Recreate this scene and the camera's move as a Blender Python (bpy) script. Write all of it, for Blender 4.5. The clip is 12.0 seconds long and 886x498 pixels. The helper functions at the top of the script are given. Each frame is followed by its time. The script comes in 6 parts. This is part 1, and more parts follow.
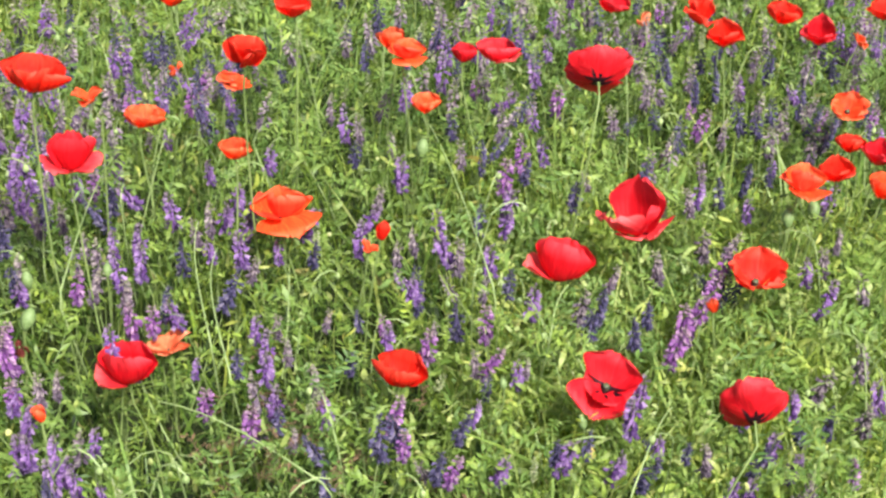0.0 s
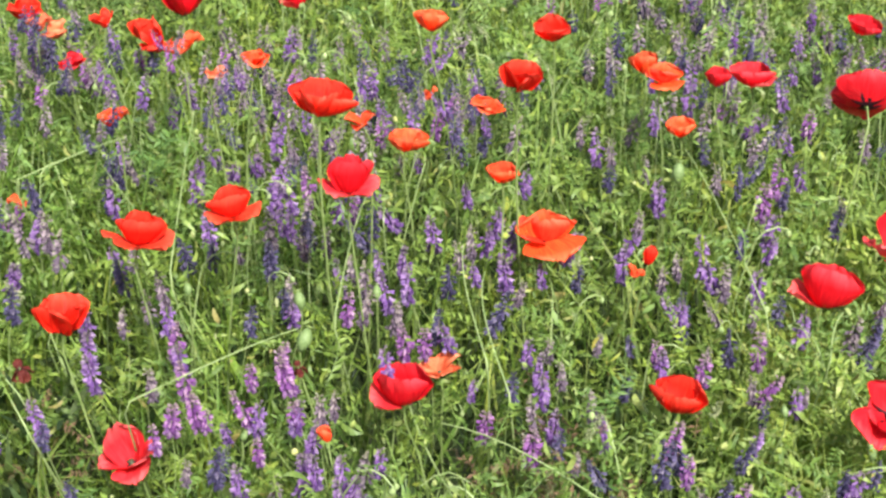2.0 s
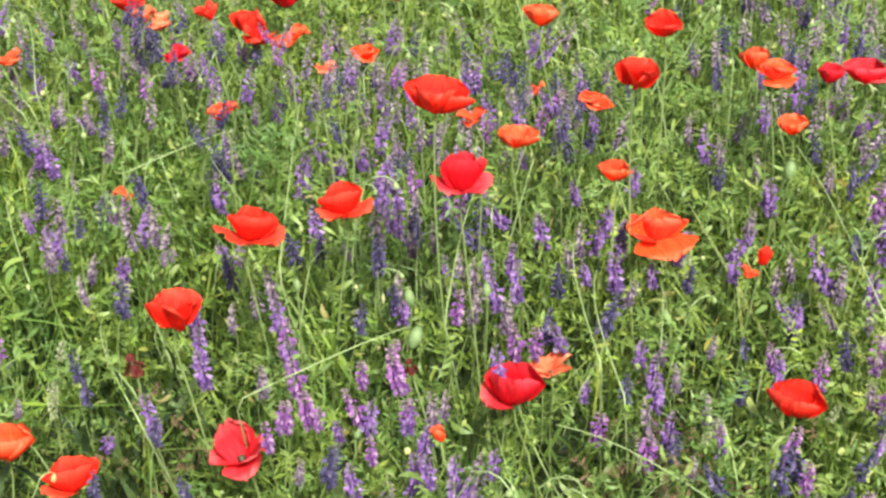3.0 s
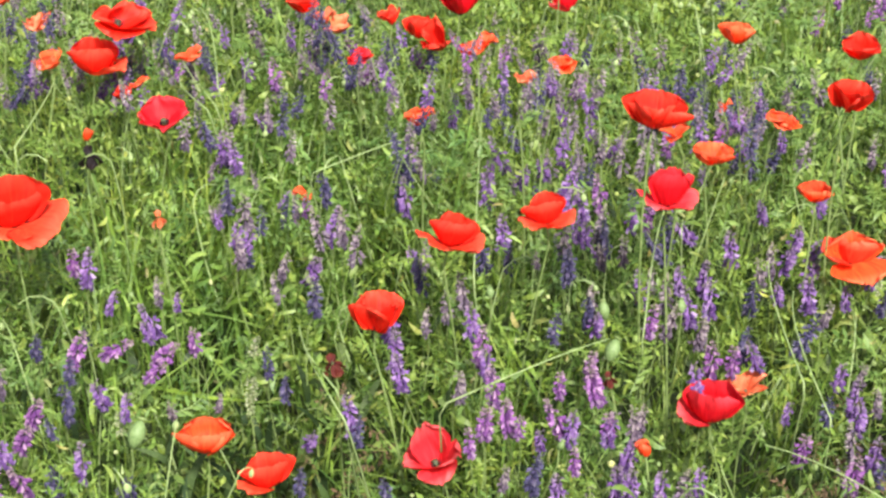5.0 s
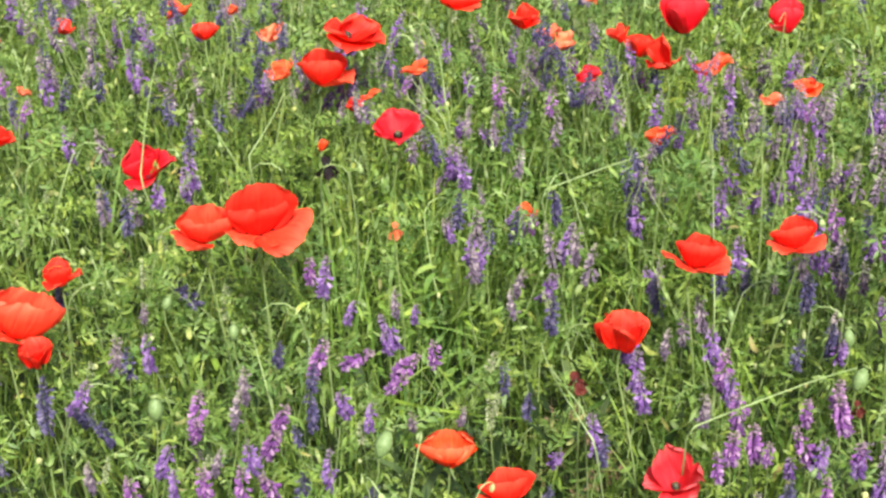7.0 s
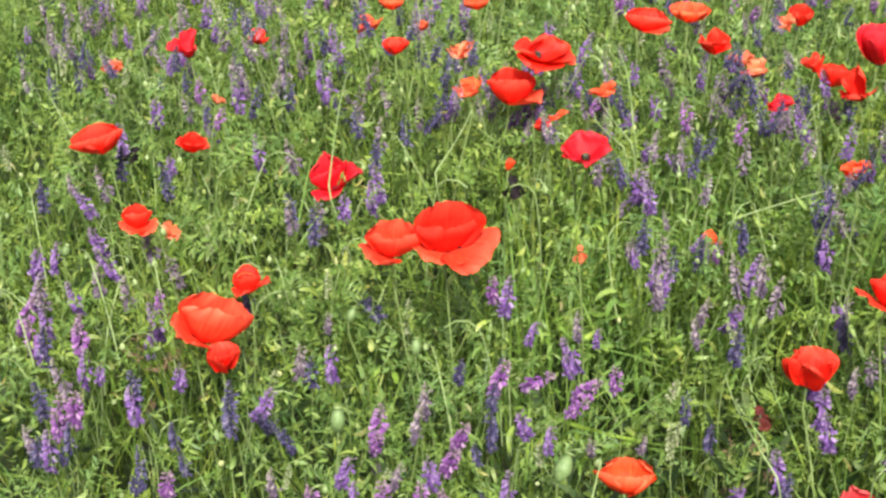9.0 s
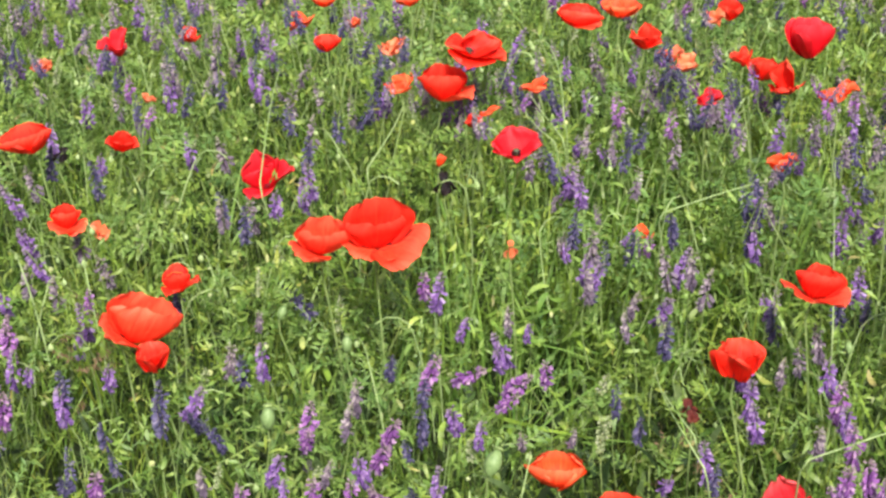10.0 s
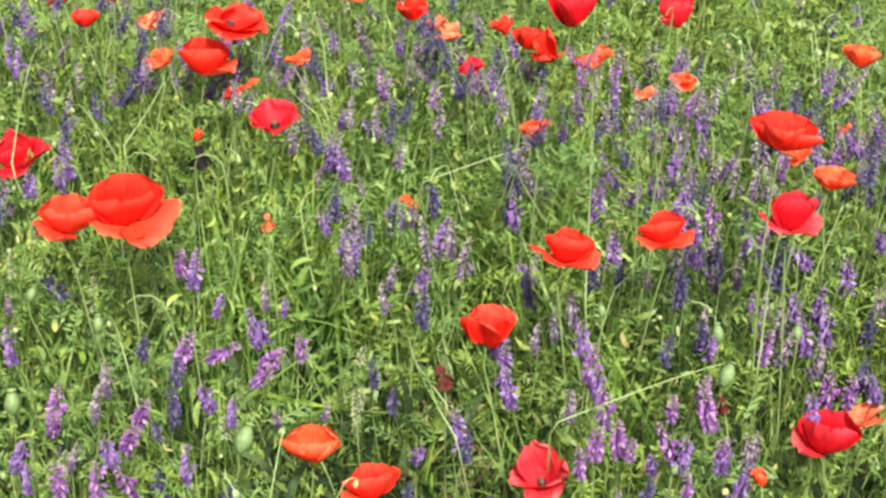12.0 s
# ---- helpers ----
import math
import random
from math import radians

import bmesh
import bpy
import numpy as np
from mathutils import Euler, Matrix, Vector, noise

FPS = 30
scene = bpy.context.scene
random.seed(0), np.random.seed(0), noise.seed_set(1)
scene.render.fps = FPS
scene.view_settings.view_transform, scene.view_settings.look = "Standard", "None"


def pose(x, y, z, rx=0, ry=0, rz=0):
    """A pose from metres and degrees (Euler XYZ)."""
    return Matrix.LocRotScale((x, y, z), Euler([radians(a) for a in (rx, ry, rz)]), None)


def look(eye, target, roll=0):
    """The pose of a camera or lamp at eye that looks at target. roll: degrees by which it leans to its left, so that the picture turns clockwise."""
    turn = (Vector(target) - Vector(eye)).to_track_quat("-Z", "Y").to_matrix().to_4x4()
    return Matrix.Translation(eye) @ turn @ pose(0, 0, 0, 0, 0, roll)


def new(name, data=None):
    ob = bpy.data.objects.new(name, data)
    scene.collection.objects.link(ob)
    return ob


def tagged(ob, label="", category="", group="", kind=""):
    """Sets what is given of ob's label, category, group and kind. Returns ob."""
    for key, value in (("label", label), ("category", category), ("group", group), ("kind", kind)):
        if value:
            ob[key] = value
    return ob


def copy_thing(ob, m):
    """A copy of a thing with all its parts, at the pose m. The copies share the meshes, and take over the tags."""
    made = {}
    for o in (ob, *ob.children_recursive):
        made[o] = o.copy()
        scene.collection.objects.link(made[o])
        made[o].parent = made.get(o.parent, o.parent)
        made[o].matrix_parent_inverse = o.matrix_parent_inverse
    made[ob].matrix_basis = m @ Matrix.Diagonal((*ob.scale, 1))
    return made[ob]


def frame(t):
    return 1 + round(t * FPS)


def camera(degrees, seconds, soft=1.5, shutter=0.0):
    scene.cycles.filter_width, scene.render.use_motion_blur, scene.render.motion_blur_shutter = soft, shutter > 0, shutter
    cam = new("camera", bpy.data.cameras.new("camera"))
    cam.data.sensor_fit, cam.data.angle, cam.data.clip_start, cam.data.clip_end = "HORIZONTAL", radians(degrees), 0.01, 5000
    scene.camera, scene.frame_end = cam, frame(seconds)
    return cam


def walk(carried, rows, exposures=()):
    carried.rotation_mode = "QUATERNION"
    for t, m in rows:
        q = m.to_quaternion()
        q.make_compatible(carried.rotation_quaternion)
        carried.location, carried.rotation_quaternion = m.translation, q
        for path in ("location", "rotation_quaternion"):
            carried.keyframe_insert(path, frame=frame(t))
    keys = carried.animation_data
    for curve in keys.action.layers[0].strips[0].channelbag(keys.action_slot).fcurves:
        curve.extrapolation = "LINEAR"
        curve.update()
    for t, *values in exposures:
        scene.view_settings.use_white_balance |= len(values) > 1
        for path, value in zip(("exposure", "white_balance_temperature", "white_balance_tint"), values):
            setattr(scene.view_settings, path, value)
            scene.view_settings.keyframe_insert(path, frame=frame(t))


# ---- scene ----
cam = camera(32.00, 12.0, soft=2.6)
# seconds, x, y, z, yaw, pitch, roll
PATH = [
    (0.0, 0.000, -0.000, 1.600, -0.00, -30.86, 2.03),
    (0.5, -0.057, -0.007, 1.597, 0.90, -30.48, 1.45),
    (1.0, -0.109, -0.013, 1.596, 2.45, -30.10, 0.82),
    (1.5, -0.149, -0.014, 1.597, 4.07, -29.96, 0.17),
    (2.0, -0.178, -0.009, 1.600, 5.63, -30.11, -0.32),
    (2.5, -0.206, 0.000, 1.603, 7.16, -30.39, -0.72),
    (3.0, -0.239, 0.007, 1.607, 8.44, -30.65, -1.17),
    (5.0, -0.426, -0.026, 1.614, 10.60, -30.38, 0.26),
    (5.5, -0.472, -0.029, 1.612, 11.73, -30.33, 0.18),
    (6.0, -0.512, -0.035, 1.612, 13.15, -30.15, 0.03),
    (6.5, -0.547, -0.047, 1.614, 14.40, -29.98, -0.24),
    (7.0, -0.576, -0.058, 1.617, 15.89, -29.84, -0.51),
    (7.5, -0.602, -0.068, 1.620, 17.60, -29.65, -0.77),
    (8.7, -0.620, -0.066, 1.630, 22.54, -29.39, -0.97),
    (9.5, -0.608, -0.066, 1.630, 21.70, -29.31, -1.03),
    (10.0, -0.592, -0.057, 1.627, 20.33, -29.45, -0.63),
    (10.5, -0.577, -0.044, 1.622, 18.46, -29.70, -0.21),
    (11.0, -0.558, -0.032, 1.617, 16.50, -29.91, 0.23),
    (11.5, -0.529, -0.022, 1.611, 14.89, -30.01, 0.72),
    (12.0, -0.494, -0.014, 1.605, 13.30, -30.09, 1.21),
]
walk(cam, [(t, pose(x, y, z, 0, 0, yaw) @ pose(0, 0, 0, 90 + pitch) @ pose(0, 0, 0, 0, 0, roll)) for t, x, y, z, yaw, pitch, roll in PATH],
     [(0.0, 1.07), (3.0, 1.04), (6.5, 1.05), (9.5, 0.93), (10.5, 0.96), (12.0, 1.05)])

# ---- light ----
world = bpy.data.worlds.new("sky")
scene.world = world
world.use_nodes = True
wn = world.node_tree.nodes
sky = wn.new("ShaderNodeTexSky")
sky.sky_type, sky.sun_disc = "NISHITA", False
sky.sun_elevation, sky.sun_rotation = radians(52), radians(150)
sky.dust_density = 4.0
wn["Background"].inputs["Strength"].default_value = 0.08
world.node_tree.links.new(sky.outputs[0], wn["Background"].inputs[0])
sun = new("sun", bpy.data.lights.new("sun", "SUN"))
sun.data.energy, sun.data.angle, sun.data.color = 5.0, radians(10), (1.0, 0.96, 0.9)
SUN_WAY = Vector((math.sin(radians(150)) * math.cos(radians(52)), math.cos(radians(150)) * math.cos(radians(52)), math.sin(radians(52))))
sun.matrix_world = look(SUN_WAY * 20, (0, 0, 0))

# ---- materials ----


def material(name, rough=0.6):
    m = bpy.data.materials.new(name)
    m.use_nodes = True
    nt = m.node_tree
    p = nt.nodes["Principled BSDF"]
    p.inputs["Roughness"].default_value = rough
    return m, nt, p


def ramp(nt, stops):
    r = nt.nodes.new("ShaderNodeValToRGB")
    e = r.color_ramp.elements
    while len(e) < len(stops):
        e.new(0.5)
    for i, (at, col) in enumerate(stops):
        e[i].position, e[i].color = at, (*col, 1)
    return r


def noise_node(nt, scale, detail=3.0, source="Object", rough=0.6):
    c = nt.nodes.new("ShaderNodeTexCoord")
    n = nt.nodes.new("ShaderNodeTexNoise")
    n.inputs["Scale"].default_value, n.inputs["Detail"].default_value = scale, detail
    n.inputs["Roughness"].default_value = rough
    nt.links.new(c.outputs[source], n.inputs["Vector"])
    return n


def mixed(nt, a, b, fac, blend="MIX"):
    m = nt.nodes.new("ShaderNodeMix")
    m.data_type, m.blend_type = "RGBA", blend
    for k, v in ((0, fac), (6, a), (7, b)):
        if hasattr(v, "is_linked"):
            nt.links.new(v, m.inputs[k])
        elif k == 0:
            m.inputs[k].default_value = v
        else:
            m.inputs[k].default_value = (*v, 1)
    return m.outputs[2]


def thin(nt, p, colour, through_colour, share):
    """Mixes a share of light that passes through a thin leaf or petal."""
    tr = nt.nodes.new("ShaderNodeBsdfTranslucent")
    mx = nt.nodes.new("ShaderNodeMixShader")
    mx.inputs[0].default_value = share
    nt.links.new(colour, p.inputs["Base Color"])
    nt.links.new(through_colour, tr.inputs["Color"])
    nt.links.new(p.outputs[0], mx.inputs[1])
    nt.links.new(tr.outputs[0], mx.inputs[2])
    nt.links.new(mx.outputs[0], nt.nodes["Material Output"].inputs["Surface"])


def foliage(name, stops, rough=0.5, share=0.35, patch=None):
    """Leaf green: one tone for each leaf, speckled, with broader patches over the field."""
    m, nt, p = material(name, rough)
    g = nt.nodes.new("ShaderNodeNewGeometry")
    r = ramp(nt, stops)
    nt.links.new(g.outputs["Random Per Island"], r.inputs[0])
    n = noise_node(nt, 240.0, 2.0)
    speck = ramp(nt, [(0.3, (0.72, 0.75, 0.7)), (0.75, (1.12, 1.1, 1.0))])
    nt.links.new(n.outputs[0], speck.inputs[0])
    col = mixed(nt, r.outputs[0], speck.outputs[0], 1.0, "MULTIPLY")
    if patch:
        w = noise_node(nt, 2.2, 2.0)
        wr = ramp(nt, [(0.4, (0, 0, 0)), (0.65, (1, 1, 1))])
        nt.links.new(w.outputs[0], wr.inputs[0])
        tint = mixed(nt, (1, 1, 1), patch, wr.outputs[0])
        col = mixed(nt, col, tint, 1.0, "MULTIPLY")
    c2 = noise_node(nt, 11.0, 3.0)
    cr = ramp(nt, [(0.34, (0.62, 0.74, 0.72)), (0.5, (1.0, 1.0, 1.0)), (0.64, (1.34, 1.22, 0.90))])
    nt.links.new(c2.outputs[0], cr.inputs[0])
    col = mixed(nt, col, cr.outputs[0], 1.0, "MULTIPLY")
    lit = mixed(nt, col, (1.25, 1.2, 0.6), 1.0, "MULTIPLY")
    thin(nt, p, col, lit, share)
    p.inputs["Specular IOR Level"].default_value = 0.35
    return m


def petal_material(name, low, high, edge, blotch):
    """Silky petal: fine veins along its length, a paler rim, a dark blotch at the foot."""
    m, nt, p = material(name, 0.55)
    uv = nt.nodes.new("ShaderNodeUVMap")
    mp = nt.nodes.new("ShaderNodeMapping")
    mp.inputs["Scale"].default_value = (26, 1.6, 1)
    nt.links.new(uv.outputs[0], mp.inputs[0])
    n = nt.nodes.new("ShaderNodeTexNoise")
    n.inputs["Scale"].default_value, n.inputs["Detail"].default_value = 1.0, 4.0
    nt.links.new(mp.outputs[0], n.inputs["Vector"])
    vein = ramp(nt, [(0.3, low), (0.7, high)])
    nt.links.new(n.outputs[0], vein.inputs[0])
    sx = nt.nodes.new("ShaderNodeSeparateXYZ")
    nt.links.new(uv.outputs[0], sx.inputs[0])
    # paler edge, strengthened to carry the glow of light through the thin rim
    rim = ramp(nt, [(0.6, (0, 0, 0)), (1.0, (0.75, 0.75, 0.75))])
    nt.links.new(sx.outputs[1], rim.inputs[0])
    col = mixed(nt, vein.outputs[0], edge, rim.outputs[0])
    foot = ramp(nt, [(blotch * 0.6, (1, 1, 1)), (blotch, (0, 0, 0))])
    nt.links.new(sx.outputs[1], foot.inputs[0])
    col = mixed(nt, col, (0.02, 0.003, 0.008), foot.outputs[0])
    tone = nt.nodes.new("ShaderNodeObjectInfo")
    tr = ramp(nt, [(0.0, (0.86, 0.8, 0.8)), (1.0, (1.08, 1.2, 1.1))])
    nt.links.new(tone.outputs["Random"], tr.inputs[0])
    col = mixed(nt, col, tr.outputs[0], 1.0, "MULTIPLY")
    thin(nt, p, col, col, 0.29)
    bump = nt.nodes.new("ShaderNodeBump")
    bump.inputs["Strength"].default_value, bump.inputs["Distance"].default_value = 0.8, 0.0022
    nt.links.new(n.outputs[0], bump.inputs["Height"])
    nt.links.new(bump.outputs[0], p.inputs["Normal"])
    p.inputs["Specular IOR Level"].default_value = 0.25
    return m


def plain(name, stops, rough=0.6, scale=180.0, share=0.0):
    m, nt, p = material(name, rough)
    n = noise_node(nt, scale)
    r = ramp(nt, stops)
    nt.links.new(n.outputs[0], r.inputs[0])
    if share:
        thin(nt, p, r.outputs[0], r.outputs[0], share)
    else:
        nt.links.new(r.outputs[0], p.inputs["Base Color"])
    return m


PETALS = {
    "crimson": petal_material("crimson_petal", (0.50, 0.003, 0.010), (0.78, 0.010, 0.022), (0.82, 0.05, 0.07), 0.05),
    "dark_eyed": petal_material("dark_eyed_crimson_petal", (0.50, 0.003, 0.010), (0.78, 0.010, 0.022), (0.82, 0.05, 0.07), 0.15),
    "red": petal_material("scarlet_petal", (0.66, 0.007, 0.004), (0.90, 0.026, 0.010), (0.92, 0.085, 0.05), 0.04),
    "orange": petal_material("orange_petal", (0.76, 0.032, 0.008), (0.93, 0.10, 0.022), (0.94, 0.20, 0.09), 0.03),
    # coral and rose: bloom hues that also paint the skylight on spread outer petals
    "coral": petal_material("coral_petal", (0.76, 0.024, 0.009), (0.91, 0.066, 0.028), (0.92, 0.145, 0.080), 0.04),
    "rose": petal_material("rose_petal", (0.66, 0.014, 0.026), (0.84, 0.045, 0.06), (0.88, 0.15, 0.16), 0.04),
    "pale": petal_material("faded_petal", (0.70, 0.10, 0.04), (0.88, 0.20, 0.09), (0.90, 0.33, 0.19), 0.08),
    "black": petal_material("withered_and_shadow_black_petal", (0.006, 0.004, 0.006), (0.02, 0.012, 0.014), (0.03, 0.015, 0.015), 0.05),
    "brown": petal_material("withered_brown_petal", (0.05, 0.008, 0.008), (0.16, 0.025, 0.02), (0.2, 0.05, 0.03), 0.05),
}
STEM = plain("hairy_stem", [(0.3, (0.13, 0.2, 0.05)), (0.7, (0.26, 0.34, 0.12))], 0.6, 60, 0.15)
PALE_STEM = plain("pale_stem", [(0.3, (0.20, 0.29, 0.10)), (0.7, (0.34, 0.43, 0.18))], 0.6, 60, 0.15)
CAPSULE = plain("seed_capsule", [(0.3, (0.10, 0.17, 0.05)), (0.7, (0.19, 0.27, 0.10))], 0.6, 300, 0.1)
OVARY = plain("young_capsule", [(0.3, (0.03, 0.04, 0.02)), (0.7, (0.09, 0.11, 0.05))], 0.6, 300)
STAMEN = plain("stamen", [(0.3, (0.012, 0.008, 0.014)), (0.7, (0.05, 0.03, 0.05))], 0.8, 900)
VETCH_LEAF = foliage("vetch_leaf", [(0.0, (0.095, 0.174, 0.045)), (0.4, (0.141, 0.238, 0.062)), (0.8, (0.184, 0.292, 0.082)), (1.0, (0.233, 0.330, 0.116))], 0.5, 0.28, (1.2, 1.1, 0.75))
GRASS = foliage("grass_blade", [(0.0, (0.092, 0.172, 0.040)), (0.4, (0.150, 0.256, 0.060)), (0.8, (0.218, 0.333, 0.087)), (1.0, (0.320, 0.406, 0.159))], 0.45, 0.28, (1.15, 1.06, 0.7))
LUSH = foliage("lush_grass", [(0.0, (0.131, 0.238, 0.047)), (0.5, (0.218, 0.358, 0.074)), (1.0, (0.349, 0.463, 0.149))], 0.45, 0.4)
# darker than the upper leaves: shade between the plants is in this green
SHADED_LOW_LEAF = foliage("shaded_low_leaf", [(0.0, (0.021, 0.041, 0.014)), (0.6, (0.050, 0.090, 0.029)), (1.0, (0.115, 0.164, 0.062))], 0.6, 0.25)


def floret_material(name, stops, tip, tip_share, foot_share=0.5):
    """Vetch floret: a tone for each floret, fine veins, withered dark at the foot, with duller buds at the tip (u runs up the raceme)."""
    m, nt, p = material(name, 0.55)
    g = nt.nodes.new("ShaderNodeNewGeometry")
    r = ramp(nt, stops)
    nt.links.new(g.outputs["Random Per Island"], r.inputs[0])
    uv = nt.nodes.new("ShaderNodeUVMap")
    sx = nt.nodes.new("ShaderNodeSeparateXYZ")
    nt.links.new(uv.outputs[0], sx.inputs[0])
    up = ramp(nt, [(0.62, (0, 0, 0)), (0.95, (tip_share,) * 3)])
    nt.links.new(sx.outputs[0], up.inputs[0])
    col = mixed(nt, r.outputs[0], tip, up.outputs[0])
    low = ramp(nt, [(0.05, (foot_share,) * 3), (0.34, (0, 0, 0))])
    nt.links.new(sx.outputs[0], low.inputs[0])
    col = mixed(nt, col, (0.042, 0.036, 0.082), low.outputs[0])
    mouth = ramp(nt, [(0.0, (0.72, 0.68, 0.78)), (0.7, (1.0, 1.0, 1.0)), (1.0, (1.3, 1.32, 1.2))])
    nt.links.new(sx.outputs[1], mouth.inputs[0])
    col = mixed(nt, col, mouth.outputs[0], 1.0, "MULTIPLY")
    n = noise_node(nt, 420.0, 2.0)
    sp = ramp(nt, [(0.3, (0.78, 0.78, 0.82)), (0.75, (1.12, 1.1, 1.08))])
    nt.links.new(n.outputs[0], sp.inputs[0])
    col = mixed(nt, col, sp.outputs[0], 1.0, "MULTIPLY")
    thin(nt, p, col, col, 0.25)
    p.inputs["Specular IOR Level"].default_value = 0.3
    return m


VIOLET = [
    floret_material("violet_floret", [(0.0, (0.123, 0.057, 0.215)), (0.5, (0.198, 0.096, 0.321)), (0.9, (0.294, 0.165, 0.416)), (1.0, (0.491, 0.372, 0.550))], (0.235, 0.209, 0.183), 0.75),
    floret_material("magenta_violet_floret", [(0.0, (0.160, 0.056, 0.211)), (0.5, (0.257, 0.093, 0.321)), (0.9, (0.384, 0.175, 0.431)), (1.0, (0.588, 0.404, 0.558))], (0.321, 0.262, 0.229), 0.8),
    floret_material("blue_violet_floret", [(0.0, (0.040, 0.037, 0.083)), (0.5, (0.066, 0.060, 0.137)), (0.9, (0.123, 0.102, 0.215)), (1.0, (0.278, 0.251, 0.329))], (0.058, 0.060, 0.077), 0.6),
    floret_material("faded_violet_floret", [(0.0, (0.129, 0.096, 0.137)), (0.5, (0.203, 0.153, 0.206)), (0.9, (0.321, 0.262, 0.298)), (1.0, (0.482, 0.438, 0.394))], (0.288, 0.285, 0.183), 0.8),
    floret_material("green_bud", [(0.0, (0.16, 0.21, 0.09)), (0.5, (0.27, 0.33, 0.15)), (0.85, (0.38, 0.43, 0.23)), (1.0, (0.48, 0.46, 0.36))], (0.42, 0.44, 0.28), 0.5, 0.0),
]
CALYX = plain("vetch_calyx", [(0.3, (0.08, 0.05, 0.10)), (0.7, (0.2, 0.2, 0.12))], 0.6, 400)
SOIL, snt, sp_ = material("soil", 0.95)
n1 = noise_node(snt, 9.0, 8.0)
r1 = ramp(snt, [(0.3, (0.030, 0.032, 0.014)), (0.52, (0.045, 0.066, 0.020)), (0.75, (0.070, 0.105, 0.028))])
snt.links.new(n1.outputs[0], r1.inputs[0])
n2 = noise_node(snt, 60.0, 4.0)
r2 = ramp(snt, [(0.3, (0.04, 0.07, 0.018)), (0.6, (0.085, 0.14, 0.036)), (0.8, (0.14, 0.21, 0.06))])
snt.links.new(n2.outputs[0], r2.inputs[0])
away = snt.nodes.new("ShaderNodeVectorMath")
away.operation = "DISTANCE"
away.inputs[1].default_value = (-0.8, 2.4, 0)
snt.links.new(snt.nodes["Texture Coordinate"].outputs["Object"], away.inputs[0])
turf = snt.nodes.new("ShaderNodeMapRange")
turf.inputs["From Min"].default_value, turf.inputs["From Max"].default_value = 3.5, 7.5
snt.links.new(away.outputs["Value"], turf.inputs["Value"])
snt.links.new(mixed(snt, r1.outputs[0], r2.outputs[0], turf.outputs[0]), sp_.inputs["Base Color"])
bmp = snt.nodes.new("ShaderNodeBump")
bmp.inputs["Strength"].default_value, bmp.inputs["Distance"].default_value = 0.8, 0.03
snt.links.new(n1.outputs[0], bmp.inputs["Height"])
snt.links.new(bmp.outputs[0], sp_.inputs["Normal"])

# ---- building helpers ----
RNG = np.random.default_rng(7)


def mesh_of(name, verts, tris, mat, uvs=None, smooth=True):
    """A mesh from arrays of vertices and equal-sided faces."""
    verts, tris = np.asarray(verts, np.float32), np.asarray(tris, np.int32)
    me = bpy.data.meshes.new(name)
    me.vertices.add(len(verts))
    me.vertices.foreach_set("co", verts.ravel())
    k = tris.shape[1]
    me.loops.add(tris.size)
    me.loops.foreach_set("vertex_index", tris.ravel())
    me.polygons.add(len(tris))
    me.polygons.foreach_set("loop_start", np.arange(0, tris.size, k, dtype=np.int32))
    me.polygons.foreach_set("use_smooth", np.full(len(tris), smooth))
    if uvs is not None:
        me.uv_layers.new(name="UVMap").data.foreach_set("uv", np.asarray(uvs, np.float32)[tris.ravel()].ravel())
    me.materials.append(mat)
    me.update(calc_edges=True)
    me.validate()
    return me


def part(name, me, parent, label=""):
    ob = new(name, me)
    ob.parent = parent
    return tagged(ob, label)


def joined(pieces):
    """Joins (verts, tris) pairs, or (verts, tris, uvs), into one of the same kind."""
    vs, ts, k = [], [], 0
    for piece in pieces:
        vs.append(np.asarray(piece[0], float))
        ts.append(np.asarray(piece[1], int) + k)
        k += len(piece[0])
    if len(pieces[0]) == 3:
        return np.concatenate(vs), np.concatenate(ts), np.concatenate([piece[2] for piece in pieces])
    return np.concatenate(vs), np.concatenate(ts)


def ribbon(points, half, across=(1.0, 0.35, 0.2)):
    """A narrow strip along points, for threads too thin to show a round section."""
    p, o = np.asarray(points, float), np.asarray(across, float)
    w = np.broadcast_to(np.asarray(half, float), (len(p),))[:, None] * o
    k = len(p)
    t = [f for i in range(k - 1) for f in ((i, k + i, k + i + 1), (i, k + i + 1, i + 1))]
    return np.concatenate([p - w, p + w]), np.array(t)


def tube(points, radii, sides=5):
    """A tapered tube along points, as triangles."""
    p = np.asarray(points, float)
    r = np.broadcast_to(np.asarray(radii, float), (len(p),))
    d = np.gradient(p, axis=0)
    d /= np.linalg.norm(d, axis=1, keepdims=True) + 1e-12
    ref = np.where(np.abs(d[:, 2:3]) < 0.9, [[0, 0, 1.0]], [[1.0, 0, 0]])
    a = np.cross(d, ref)
    a /= np.linalg.norm(a, axis=1, keepdims=True)
    b = np.cross(d, a)
    ang = np.arange(sides) * 2 * math.pi / sides
    v = p[:, None] + r[:, None, None] * (a[:, None] * np.cos(ang)[None, :, None] + b[:, None] * np.sin(ang)[None, :, None])
    t = []
    for i in range(len(p) - 1):
        for j in range(sides):
            q, w = i * sides + j, i * sides + (j + 1) % sides
            t += [(q, w, w + sides), (q, w + sides, q + sides)]
    return v.reshape(-1, 3), np.array(t)


def bend(a, b, sag, steps=8):
    """A smooth line from a to b that bows sideways by sag."""
    a, b, s = np.asarray(a, float), np.asarray(b, float), np.linspace(0, 1, steps)[:, None]
    return a + (b - a) * s + np.asarray(sag, float) * (4 * s * (1 - s)) * (0.6 + 0.8 * s)


